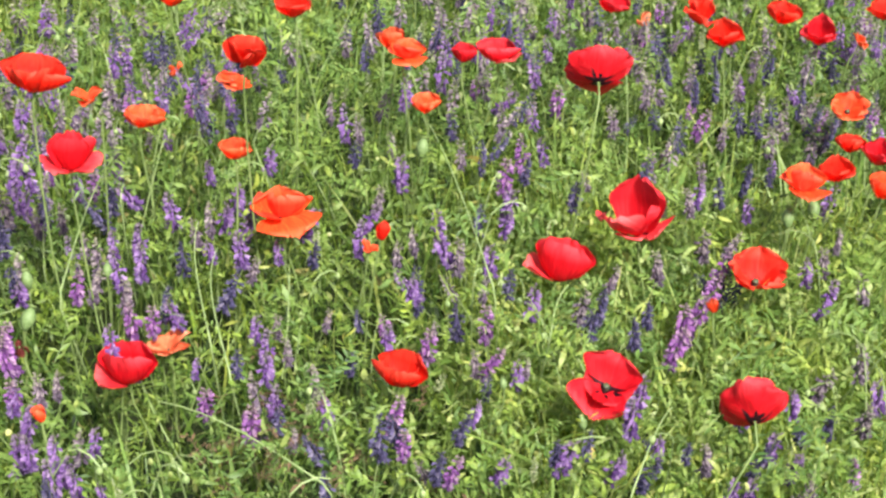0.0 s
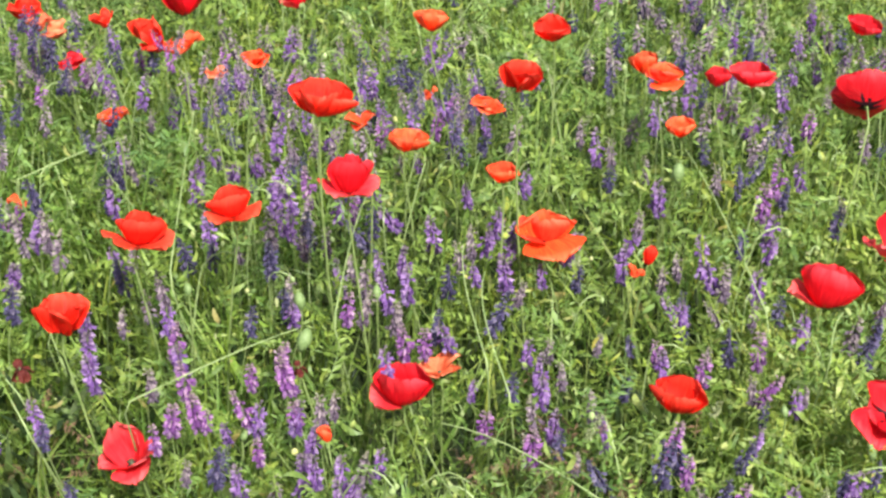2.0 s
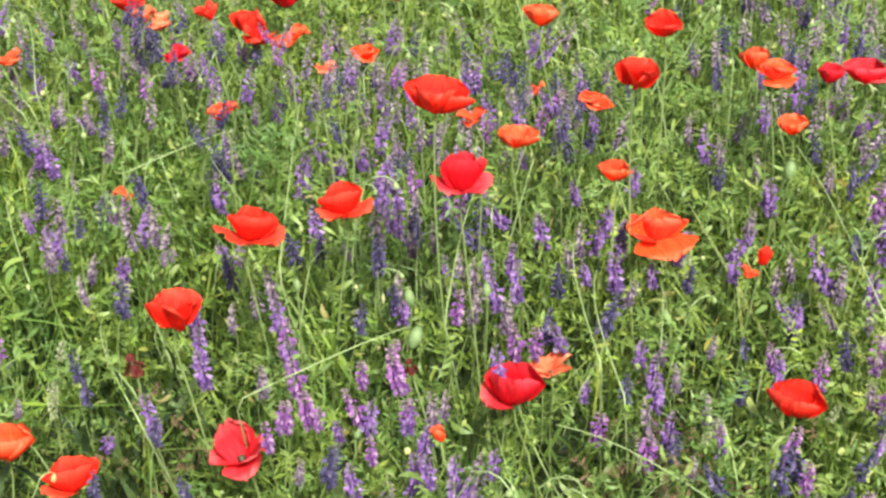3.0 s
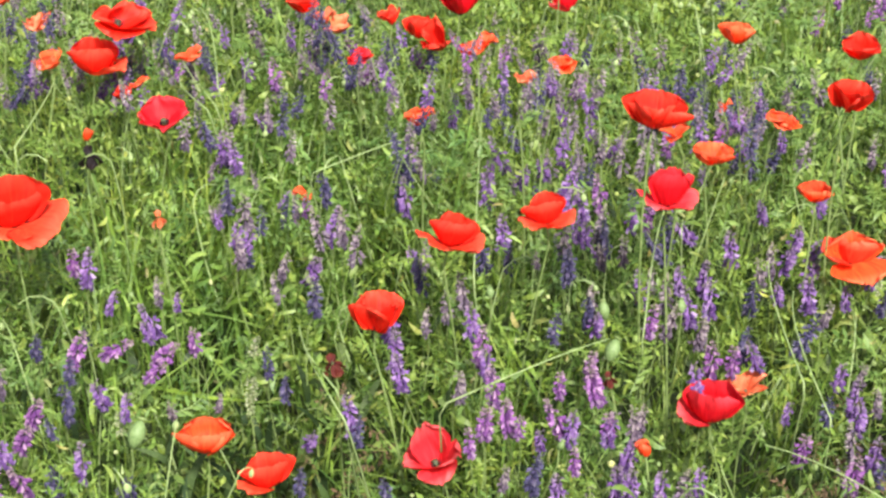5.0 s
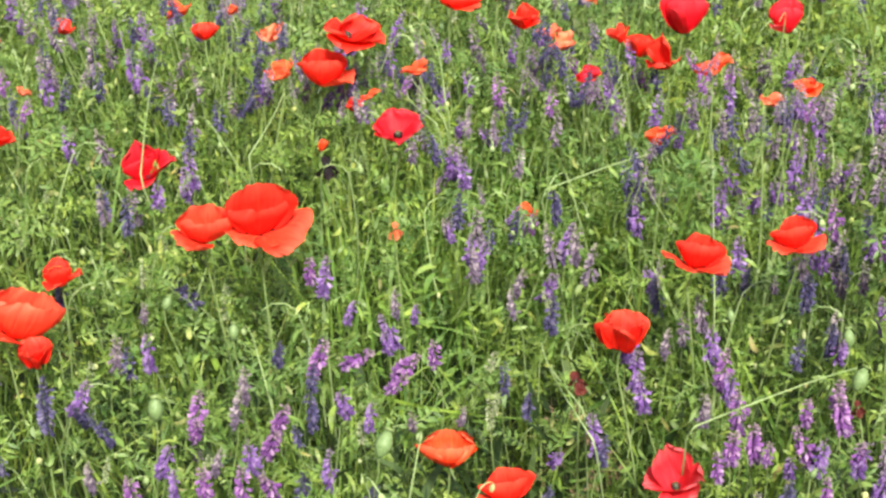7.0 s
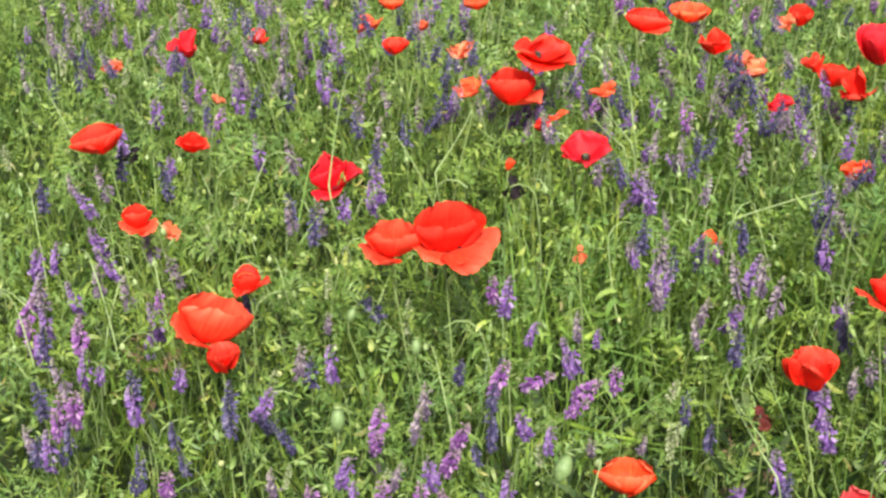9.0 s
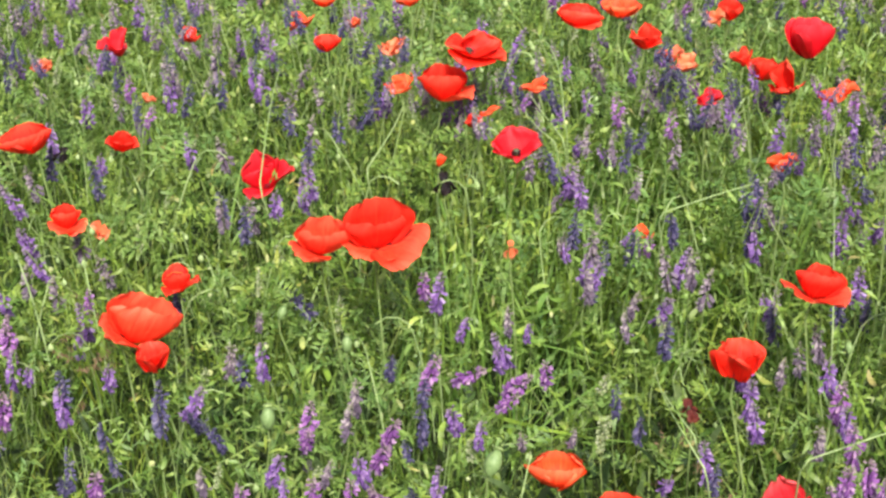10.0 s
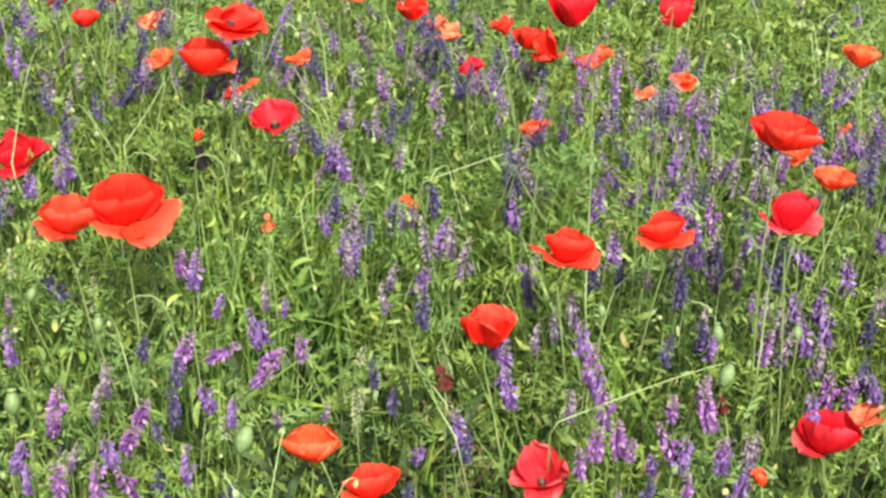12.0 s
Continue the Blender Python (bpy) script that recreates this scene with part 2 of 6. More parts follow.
def blob(rx, rz, rings=5, sides=8, ridge=0.0):
    """A closed ovoid with its foot at the origin."""
    v, t = [(0, 0, 0)], []
    for i in range(1, rings):
        u = i / rings
        for j in range(sides):
            a = 2 * math.pi * j / sides
            r = rx * math.sin(math.pi * u) ** 0.8 * (1 + ridge * (j % 2))
            v.append((r * math.cos(a), r * math.sin(a), rz * u))
    v.append((0, 0, rz))
    for j in range(sides):
        t.append((0, 1 + (j + 1) % sides, 1 + j))
        k = 1 + (rings - 2) * sides
        t.append((len(v) - 1, k + j, k + (j + 1) % sides))
        for i in range(rings - 2):
            q, w = 1 + i * sides + j, 1 + i * sides + (j + 1) % sides
            t += [(q, w, w + sides), (q, w + sides, q + sides)]
    return np.array(v, float), np.array(t)


# ---- poppies ----
NU, NV = 25, 11


def petal(rng, length, width, lean_out, curl, wrap, ruffle, crumple=1.0, square=0.0):
    """One petal that grows from the origin, outwards along +x, with its fan of veins in the UVs."""
    v = np.linspace(0, 1, NV)
    s = np.linspace(-1, 1, NU)
    th = radians(lean_out) + radians(curl) * (v - 0.45)
    step = length / (NV - 1)
    r = np.concatenate([[0], np.cumsum(np.sin(th[1:]) * step)])
    z = np.concatenate([[0], np.cumsum(np.cos(th[1:]) * step)])
    w = width * 0.5 * (0.30 + 0.70 * v ** 0.5)
    notch = 1 - 0.11 * (1 - 0.7 * square) * np.abs(s) ** 2.5 - 0.022 * (1 - 0.6 * square) * np.cos(s * 9 + rng.uniform(0, 6)) - 0.014 * (1 - 0.6 * square) * np.sin(s * 17 + rng.uniform(0, 6))
    S, V = np.meshgrid(s, v)
    half = np.interp(V, v, w)
    round_top = np.where(V > 0.55, np.sqrt(np.clip(1 - (0.9 - 0.45 * square) * ((V - 0.55) / 0.45) ** 2, 0, 1)), 1.0)
    half = half * round_top
    VV = V * notch[None, :] ** (V * 1.0)
    R = np.interp(VV, v, r)
    Z = np.interp(VV, v, z)
    nr, nz = np.interp(VV, v, np.cos(th)), -np.interp(VV, v, np.sin(th))
    side = half * np.sin(S * wrap) / wrap
    inward = -half * (1 - np.cos(S * wrap)) / wrap
    k1, k2, k3 = rng.uniform(0, 6, 3)
    wave = ruffle * length * V ** 1.6 * (0.6 * np.sin(S * 4.2 + k1) + 0.45 * np.sin(S * 8.5 + V * 3 + k2) * V + 0.3 * np.sin(V * 7 + S * 3 + k3))
    wave = wave + 0.018 * length * V ** 7 * np.sin(S * 19 + k1 * 3) * (1 + np.sin(S * 5 + k2))
    k4 = rng.uniform(0, 50)
    crease = np.array([noise.noise(Vector((a_ * 2.4, b_ * 2.6, k4))) + 0.5 * noise.noise(Vector((a_ * 6.0, b_ * 4.0, k4 + 9))) for a_, b_ in zip(S.ravel(), V.ravel())]).reshape(S.shape) * crumple
    side = side * (1 + rng.uniform(-0.16, 0.16) * S) + half * 0.1 * crease * V
    off = wave - inward + 0.075 * length * crease * V
    Z = Z + 0.05 * length * crease * V ** 3
    X = R - nr * off
    Zz = Z - nz * off
    verts = np.stack([X, side, Zz], -1).reshape(-1, 3)
    q = (np.arange(NV - 1)[:, None] * NU + np.arange(NU - 1)[None, :]).ravel()
    tris = np.concatenate([np.stack([q, q + 1, q + NU + 1], 1), np.stack([q, q + NU + 1, q + NU], 1)])
    uvs = np.stack([(S + 1) / 2, V], -1).reshape(-1, 2)
    return verts, tris, uvs


# petals of each form: (bearing, lean out, curl, length, width); bearing 90 is the far side, -90 the near side
FORMS = {
    "cup": ((84, 26, -48, 1.0, 1.8, 0.9), (-92, 28, -52, 0.88, 1.85, 0.9), (4, 38, -36, 0.9, 1.6, 0.8), (177, 38, -36, 0.9, 1.6, 0.8)),
    "bowl": ((90, 26, -40, 1.0, 2.0, 0.75), (-90, 28, -56, 0.86, 2.2, 0.75), (-6, 40, -44, 0.95, 2.0, 0.75), (186, 40, -44, 0.95, 2.0, 0.75)),
    "oval": ((90, 26, -56, 1.0, 1.6, 1.05), (-90, 28, -64, 0.9, 1.75, 1.05), (0, 34, -62, 0.86, 1.45, 1.05), (180, 34, -62, 0.86, 1.45, 1.05)),
    "goblet": ((90, 14, 8, 1.0, 1.6, 0.95), (-96, 18, 10, 0.92, 1.6, 0.95), (0, 22, 14, 0.9, 1.4, 0.8), (180, 22, 14, 0.88, 1.4, 0.8)),
    "disc": ((90, 22, -56, 1.0, 1.85, 0.95), (-90, 24, -66, 0.96, 1.95, 1.0), (208, 72, -10, 0.8, 1.35, 0.6)),
    "disc_flap": ((90, 22, -56, 1.0, 1.85, 0.95), (-95, 24, -66, 0.96, 1.95, 1.0), (-26, 68, -10, 0.88, 1.45, 0.6)),
    "tier": ((95, 14, -26, 1.0, 1.8, 0.95), (-64, 92, 4, 0.8, 1.85, 0.6), (195, 60, 0, 0.8, 1.4, 0.7), (-100, 12, -22, 0.72, 1.65, 1.0)),
    "tilted": ((72, 10, -24, 1.12, 1.7, 0.9), (8, 42, -24, 0.82, 1.4, 0.8), (-112, 58, -26, 0.92, 1.75, 0.8), (-50, 74, 4, 0.6, 1.7, 0.7)),
    "blown": ((78, 10, -18, 1.1, 1.55, 0.9), (-25, 66, 8, 0.95, 1.5, 0.6), (-140, 84, 10, 0.8, 1.5, 0.6), (-90, 22, -20, 0.78, 1.7, 0.9)),
    "lobes": ((105, 8, -30, 1.05, 1.35, 1.0), (40, 30, -10, 0.8, 1.2, 0.8), (-80, 86, 26, 0.72, 1.45, 0.9), (-20, 66, 10, 0.85, 1.3, 0.8), (-160, 62, 14, 0.8, 1.35, 0.8)),
    "dome": ((90, 12, -22, 1.08, 1.75, 0.95), (-90, 34, -10, 0.7, 1.8, 0.8), (-10, 54, 14, 0.92, 1.5, 0.65), (190, 54, 14, 0.92, 1.5, 0.65)),
    "skirt": ((90, 14, -48, 1.0, 1.8, 1.0), (-90, 18, -52, 0.86, 1.85, 1.0), (-34, 78, 6, 0.80, 1.75, 0.5), (214, 78, 6, 0.80, 1.75, 0.5)),
    "face": ((90, 42, -24, 1.0, 1.8, 0.8), (-90, 50, -14, 0.95, 1.8, 0.8), (0, 48, -16, 0.95, 1.6, 0.8), (180, 48, -16, 0.95, 1.6, 0.8)),
    "under": ((90, 58, -30, 1.0, 1.7, 0.7), (-90, 62, -25, 1.0, 1.8, 0.7), (0, 56, -30, 1.0, 1.5, 0.7), (180, 60, -25, 1.0, 1.5, 0.7)),
    "side": ((52, 8, -25, 1.1, 1.5, 0.9), (150, 28, 0, 0.95, 1.45, 0.8), (-75, 64, 20, 0.85, 1.6, 0.6), (-155, 58, 20, 0.8, 1.3, 0.6)),
    "scrap": ((165, 46, 20, 0.85, 1.25, 1.3), (20, 50, 30, 0.9, 1.2, 1.3), (-95, 66, 10, 0.5, 1.5, 1.1), (-150, 60, 30, 0.6, 1.1, 1.3), (75, 25, -30, 0.5, 1.6, 1.2), (-30, 55, -20, 0.55, 1.2, 1.3)),
    "hood": ((92, 16, -36, 1.05, 1.9, 0.9), (-86, 18, -44, 0.74, 1.9, 0.9), (-38, 86, 4, 0.72, 1.7, 0.5), (228, 80, 4, 0.45, 1.4, 0.5)),
    "pair": ((92, 46, -30, 0.85, 2.2, 0.9), (-90, 92, 20, 0.85, 2.1, 0.8), (-40, 74, 10, 0.6, 1.9, 0.8), (220, 74, 10, 0.6, 1.9, 0.8)),
    "bud": ((90, 6, -30, 1.0, 0.9, 1.1), (-90, 8, -30, 1.0, 0.9, 1.1)),
    "dry": ((150, 150, 20, 1.0, 0.8, 0.9), (30, 140, 20, 0.9, 0.8, 0.9), (-80, 165, 10, 0.9, 0.9, 0.9), (90, 30, 20, 0.6, 0.8, 0.9)),
}
SMOOTH = ("oval", "cup", "goblet", "bowl", "disc", "disc_flap", "dome", "skirt", "hood", "tier", "pair", "bud", "under")
SQUARE = {"bowl": 0.5, "oval": 0.3, "cup": 0.7, "goblet": 0.6, "hood": 0.7, "disc": 0.7, "disc_flap": 0.7, "skirt": 0.6}
SHOWN = ("cup", "oval", "goblet", "bowl", "pair", "face", "side", "under", "lobes", "blown")
OPEN = ("cup", "oval", "goblet", "bowl", "disc", "disc_flap", "dome", "skirt", "hood", "tier", "pair", "face", "side", "under", "tilted", "blown", "lobes")
SAID = {
    "cup": "bowl-shaped {} poppy on a thin hairy stem",
    "dome": "{} poppy with raised back petal and spread skirt",
    "skirt": "{} poppy, its inner petals cupped over a spread skirt",
    "face": "wide open {} poppy showing its dark centre",
    "under": "nodding {} poppy showing its petals from beneath",
    "bowl": "smooth open {} poppy bowl with a level rim",
    "oval": "rounded {} poppy cup with an incurved rim",
    "goblet": "{} poppy, its petals tapering to the stem",
    "disc": "rounded {} poppy with one petal folded down",
    "disc_flap": "rounded {} poppy with a paler loose petal",
    "tier": "{} poppy with one petal raised above a lower lip",
    "tilted": "{} poppy with a tall back petal over a paler lip",
    "blown": "wind-blown {} poppy with its petals swept apart",
    "lobes": "crumpled {} poppy with a rounded lower lobe",
    "side": "wind-blown {} poppy with uneven crumpled petals",
    "scrap": "ragged {} poppy losing its petals among the vetch",
    "pair": "open {} poppy folded into an upper and lower lobe",
    "hood": "large {} poppy with one petal raised over a drooping lip",
    "bud": "half-opened {} poppy bud among the leaves",
    "dry": "withered {} poppy with shrivelled petals",
}
HUES = {"crimson": "deep crimson", "red": "scarlet", "orange": "orange-red", "coral": "coral-red", "rose": "rosy red", "pale": "faded salmon", "black": "blackened", "brown": "brown"}
COUNT, BLOOMS, WILTED = [0], [], []


def poppy(x, y, z, wide, high, hue, form, turn=None, lean=None, root=None):
    """A poppy whose bloom is centred at x, y, z; wide and high are the bloom's breadth and its height as seen from the path."""
    COUNT[0] += 1
    rng = np.random.default_rng(100 + COUNT[0])
    base = {"face": (0, -26), "pair": (4, -16), "under": (0, 66), "side": (rng.uniform(-28, 28), rng.uniform(-5, 15)), "dry": (rng.uniform(-15, 15), 5)}.get(form, (rng.uniform(-12, 12), rng.uniform(-8, 12)) if form in SMOOTH else (rng.uniform(-24, 24), rng.uniform(-10, 15)))
    tx = base[1] if lean is None else lean
    ty = base[0] if turn is None else turn
    ry = math.degrees(math.atan2(-x - 0.3, y)) + rng.uniform(-14, 14)
    rot = np.array((Euler((radians(-tx), radians(ty), 0)).to_matrix().to_4x4() @ Euler((0, 0, radians(ry))).to_matrix().to_4x4()).to_3x3())
    made = []
    form_petals = FORMS[form]
    if form == "scrap":  # each wilted bloom has lost other petals
        lost = np.random.default_rng(900 + COUNT[0])
        kept = sorted(lost.permutation(len(form_petals))[: int(lost.integers(3, 6))])
        form_petals = [(form_petals[i][0] + lost.uniform(-40, 40), form_petals[i][1] + lost.uniform(-22, 22), form_petals[i][2], form_petals[i][3] * lost.uniform(0.75, 1.2)) + form_petals[i][4:] for i in kept]
    for bearing, out, curl, ln, wd, wrap in form_petals:
        v, t, uv = petal(rng, ln * rng.uniform(0.9, 1.1), wd * rng.uniform(0.92, 1.1), out + rng.uniform(-6, 6), curl + rng.uniform(-8, 8), wrap * rng.uniform(0.85, 1.15), 0.02 if form in ("bowl", "oval") else 0.06 if form in SMOOTH else (0.17 if form in ("scrap", "dry") else 0.10), 0.25 if form in ("bowl", "oval") else 0.85 if form in SMOOTH else 1.0, SQUARE.get(form, 0.0))
        a = radians(bearing + rng.uniform(-9, 9))
        v = v + [0.05, 0, 0]
        v = v @ np.array([[math.cos(a), math.sin(a), 0], [-math.sin(a), math.cos(a), 0], [0, 0, 1]]) @ rot.T
        made.append([v, t, uv])
    allv = np.concatenate([m[0] for m in made])
    look_right = np.array([math.cos(radians(ry)), math.sin(radians(ry)), 0])
    look_up = np.array([-math.sin(radians(ry)) * 0.5, math.cos(radians(ry)) * 0.5, 0.866])
    ext = lambda d: (np.percentile(allv @ d, 99) - np.percentile(allv @ d, 1))
    wide, high = wide * 0.93, high * 0.95
    k = wide / ext(look_right)
    tall = min(1.6, max(0.52, (high / ext(look_up)) / k))
    stretch = np.array([k, k, k * tall])
    mid = (allv.max(0) + allv.min(0)) / 2 * stretch
    foot = np.array([x, y, z]) - mid
    BLOOMS.append((x, y, z + (0.02 if form == "scrap" and y > 1.83 else -0.35 * high)))
    if form == "scrap" and y > 1.83:
        WILTED.append((x, y, z))
    dx, dy = root or (rng.uniform(-0.06, 0.06), rng.uniform(-0.05, 0.07))
    root = np.array([foot[0] + dx, foot[1] + dy, 0.0])
    thing = tagged(new("poppy"), SAID[form].format(HUES[hue]), "flower", "poppies in the meadow")
    thing.location = root
    if hue == "crimson" and form in ("under", "face", "pair"):
        hue = "dark_eyed"
    # spread outer petals take a paler hue, the skylight on them put into colour
    outer_lit_hue = {"red": "coral", "orange": "coral", "crimson": "rose"}.get(hue, hue) if form in ("skirt", "hood", "disc", "disc_flap", "tier", "tilted") else hue
    for i, (v, t, uv) in enumerate(made):
        part("petal", mesh_of("petal", v * stretch + foot - root, t, PETALS[outer_lit_hue if i > 1 else hue], uv), thing)
    axis = rot @ np.array([0, 0, 1.0])
    size = wide * (0.10 if form in OPEN else 0.09)
    cv, ct = blob(size * 0.55, size * 1.25, 5, 8, 0.12)
    dv, dt_ = blob(size * 0.72, size * 0.22, 3, 8)
    capsule = part("seed_capsule", mesh_of("seed_capsule", cv @ rot.T + foot - root, ct, OVARY), thing, "dark olive seed capsule")
    part("stigma_disc", mesh_of("stigma_disc", (dv + [0, 0, size * 1.1]) @ rot.T + foot - root, dt_, OVARY), capsule)
    if form in SHOWN:
        hairs = []
        for _ in range(80):
            a, tilt = rng.uniform(0, 6.283), rng.uniform(0.35, 1.0)
            d = np.array([math.cos(a) * math.sin(tilt), math.sin(a) * math.sin(tilt), math.cos(tilt)])
            h = size * rng.uniform(1.1, 1.7)
            o = np.array([-d[1], d[0], 0]) * size * 0.09
            tip = d * h
            hairs.append((np.array([d * size * 0.3 - o, d * size * 0.3 + o, tip, tip + o * 3 + [0, 0, size * 0.12], tip - o * 3 + [0, 0, size * 0.12]]), np.array([(0, 1, 2), (2, 3, 4)])))
        hv, ht = joined(hairs)
        part("stamen_ring", mesh_of("stamen_ring", hv @ rot.T + foot - root, ht, STAMEN), thing, "ring of blackish stamens")
    top = foot - root
    line = bend((0, 0, 0), top - axis * 0.03, (rng.uniform(-0.03, 0.03), rng.uniform(-0.03, 0.02), 0), 9)
    line = np.vstack([line, top - axis * 0.012, top + axis * 0.002])
    sv, st = tube(line, np.linspace(0.0019, 0.0012, len(line)), 5)
    bristles = []
    for _ in range(70):
        u = rng.uniform(0.35, 0.98) * (len(line) - 1)
        i = int(u)
        p = line[i] + (line[min(i + 1, len(line) - 1)] - line[i]) * (u - i)
        a = rng.uniform(0, 6.283)
        d = np.array([math.cos(a), math.sin(a), 0.1])
        bristles.append((np.array([p + [0, 0, 0.00025], p - [0, 0, 0.00025], p + d * 0.005]), np.array([(0, 1, 2)])))
    sv, st = joined([(sv, st)] + bristles)
    part("stem", mesh_of("stem", sv, st, STEM), thing, "thin bristly green stem")
    return thing


poppy(0.204, 1.942, 0.732, 0.096, 0.060, "crimson", "under", root=(-0.09, 0.02))
poppy(0.259, 1.826, 0.581, 0.101, 0.089, "crimson", "tilted")
poppy(0.157, 1.790, 0.523, 0.097, 0.062, "crimson", "disc")
poppy(0.411, 1.714, 0.557, 0.076, 0.057, "red", "face", lean=-12)
poppy(0.198, 1.501, 0.519, 0.074, 0.088, "crimson", "pair", root=(0.01, 0.06))
poppy(0.353, 1.402, 0.577, 0.068, 0.065, "crimson", "under", root=(-0.08, -0.02))
poppy(-0.047, 1.526, 0.515, 0.069, 0.045, "red", "oval")
poppy(-0.385, 1.549, 0.487, 0.081, 0.064, "crimson", "disc")
poppy(-0.344, 1.615, 0.481, 0.056, 0.025, "pale", "scrap")
poppy(-0.211, 1.789, 0.582, 0.091, 0.064, "orange", "tier")
poppy(-0.482, 1.643, 0.834, 0.079, 0.047, "red", "bowl", root=(0.07, 0.0), turn=4, lean=6)
poppy(-0.464, 1.796, 0.737, 0.042, 0.025, "orange", "scrap")
poppy(-0.463, 1.673, 0.717, 0.079, 0.058, "crimson", "skirt", root=(0.05, 0.02))
poppy(-0.410, 1.882, 0.665, 0.056, 0.030, "orange", "cup")
poppy(-0.254, 1.767, 0.818, 0.053, 0.039, "red", "goblet")
poppy(-0.314, 2.064, 0.642, 0.051, 0.016, "orange", "scrap")
poppy(-0.277, 1.800, 0.666, 0.046, 0.027, "orange", "cup")
poppy(-0.224, 2.036, 0.775, 0.056, 0.040, "red", "dome")
poppy(-0.090, 2.124, 0.690, 0.044, 0.036, "orange", "cup")
poppy(-0.062, 2.041, 0.705, 0.059, 0.037, "orange", "tier")
poppy(0.021, 2.114, 0.676, 0.038, 0.031, "crimson", "cup")
poppy(0.073, 2.113, 0.678, 0.072, 0.036, "crimson", "disc_flap")
poppy(-0.032, 2.044, 0.624, 0.042, 0.030, "orange", "cup")
poppy(0.398, 2.303, 0.677, 0.060, 0.048, "red", "side")
poppy(0.427, 2.240, 0.669, 0.059, 0.045, "red", "dome")
poppy(0.255, 2.284, 0.695, 0.055, 0.029, "crimson", "cup")
poppy(0.525, 2.290, 0.685, 0.055, 0.035, "red", "cup")
poppy(0.575, 2.256, 0.674, 0.057, 0.051, "crimson", "dome")
poppy(0.581, 2.032, 0.649, 0.055, 0.042, "orange", "face")
poppy(0.564, 1.939, 0.636, 0.041, 0.026, "red", "cup")
poppy(0.533, 1.877, 0.627, 0.054, 0.037, "red", "dome")
poppy(0.489, 1.854, 0.620, 0.067, 0.049, "orange", "tier")
poppy(0.600, 1.921, 0.633, 0.051, 0.041, "crimson", "dome")
poppy(0.595, 1.840, 0.622, 0.048, 0.036, "orange", "cup")
poppy(0.633, 2.216, 0.675, 0.023, 0.023, "orange", "scrap")
poppy(0.691, 2.326, 0.687, 0.057, 0.040, "red", "dome")
poppy(-0.096, 1.742, 0.558, 0.024, 0.020, "orange", "scrap")
poppy(-0.079, 1.750, 0.580, 0.019, 0.027, "red", "bud")
poppy(-0.460, 1.424, 0.509, 0.019, 0.017, "orange", "bud")
poppy(0.338, 1.623, 0.562, 0.016, 0.019, "orange", "bud")
poppy(-0.610, 1.661, 0.674, 0.073, 0.050, "red", "skirt")
poppy(-0.730, 1.643, 0.643, 0.090, 0.054, "red", "skirt", root=(0.05, 0.03))
poppy(-0.804, 1.542, 0.577, 0.065, 0.051, "red", "goblet")
poppy(-0.718, 1.468, 0.432, 0.074, 0.077, "rose", "lobes")
poppy(-0.919, 1.411, 0.404, 0.075, 0.047, "red", "disc")
poppy(-0.993, 1.415, 0.453, 0.074, 0.041, "orange", "oval", turn=0, lean=2)
poppy(-0.395, 2.035, 0.782, 0.050, 0.031, "orange", "cup")
poppy(-0.625, 1.919, 0.763, 0.040, 0.029, "orange", "scrap")
poppy(-0.669, 1.869, 0.763, 0.033, 0.020, "pale", "scrap")
poppy(-0.767, 2.063, 0.722, 0.061, 0.035, "orange", "scrap")
poppy(-0.919, 2.379, 0.611, 0.051, 0.043, "red", "cup")
poppy(-0.864, 2.264, 0.650, 0.052, 0.057, "red", "side")
poppy(-1.119, 2.371, 0.647, 0.060, 0.047, "red", "dome")
poppy(-1.026, 2.254, 0.660, 0.042, 0.030, "pale", "scrap")
poppy(-0.962, 2.128, 0.659, 0.041, 0.025, "crimson", "scrap")
poppy(-1.020, 1.974, 0.494, 0.030, 0.025, "orange", "scrap")
poppy(-0.810, 1.844, 0.704, 0.042, 0.029, "orange", "scrap")
poppy(-0.850, 2.395, 0.669, 0.082, 0.075, "crimson", "cup")
poppy(-0.692, 2.540, 0.622, 0.059, 0.076, "crimson", "disc")
poppy(-1.378, 2.089, 0.638, 0.091, 0.066, "red", "disc_flap")
poppy(-1.198, 1.891, 0.648, 0.075, 0.046, "crimson", "face", lean=-14)
poppy(-1.283, 1.583, 0.656, 0.119, 0.096, "red", "hood")
poppy(-1.358, 1.543, 0.643, 0.089, 0.058, "coral", "disc")
poppy(-1.599, 1.877, 0.546, 0.085, 0.076, "crimson", "blown")
poppy(-1.340, 2.117, 0.696, 0.100, 0.047, "red", "lobes")
poppy(-1.606, 2.133, 0.662, 0.044, 0.030, "red", "cup")
poppy(-1.467, 2.083, 0.697, 0.042, 0.041, "pale", "scrap")
poppy(-1.791, 1.776, 0.616, 0.053, 0.034, "red", "dome")
poppy(-1.785, 1.597, 0.575, 0.057, 0.049, "red", "skirt")
poppy(-1.711, 1.568, 0.583, 0.025, 0.033, "pale", "scrap")
poppy(-1.558, 1.522, 0.557, 0.056, 0.047, "red", "blown")
poppy(-1.558, 1.406, 0.560, 0.112, 0.074, "coral", "disc", turn=24, lean=14)
poppy(-1.532, 1.386, 0.519, 0.044, 0.042, "red", "goblet")
poppy(-1.957, 2.043, 0.654, 0.058, 0.050, "crimson", "scrap")
poppy(-1.944, 1.750, 0.609, 0.078, 0.047, "red", "bowl")
poppy(-1.261, 2.453, 0.635, 0.083, 0.043, "red", "disc_flap")
poppy(-1.173, 2.402, 0.681, 0.069, 0.034, "orange", "cup")
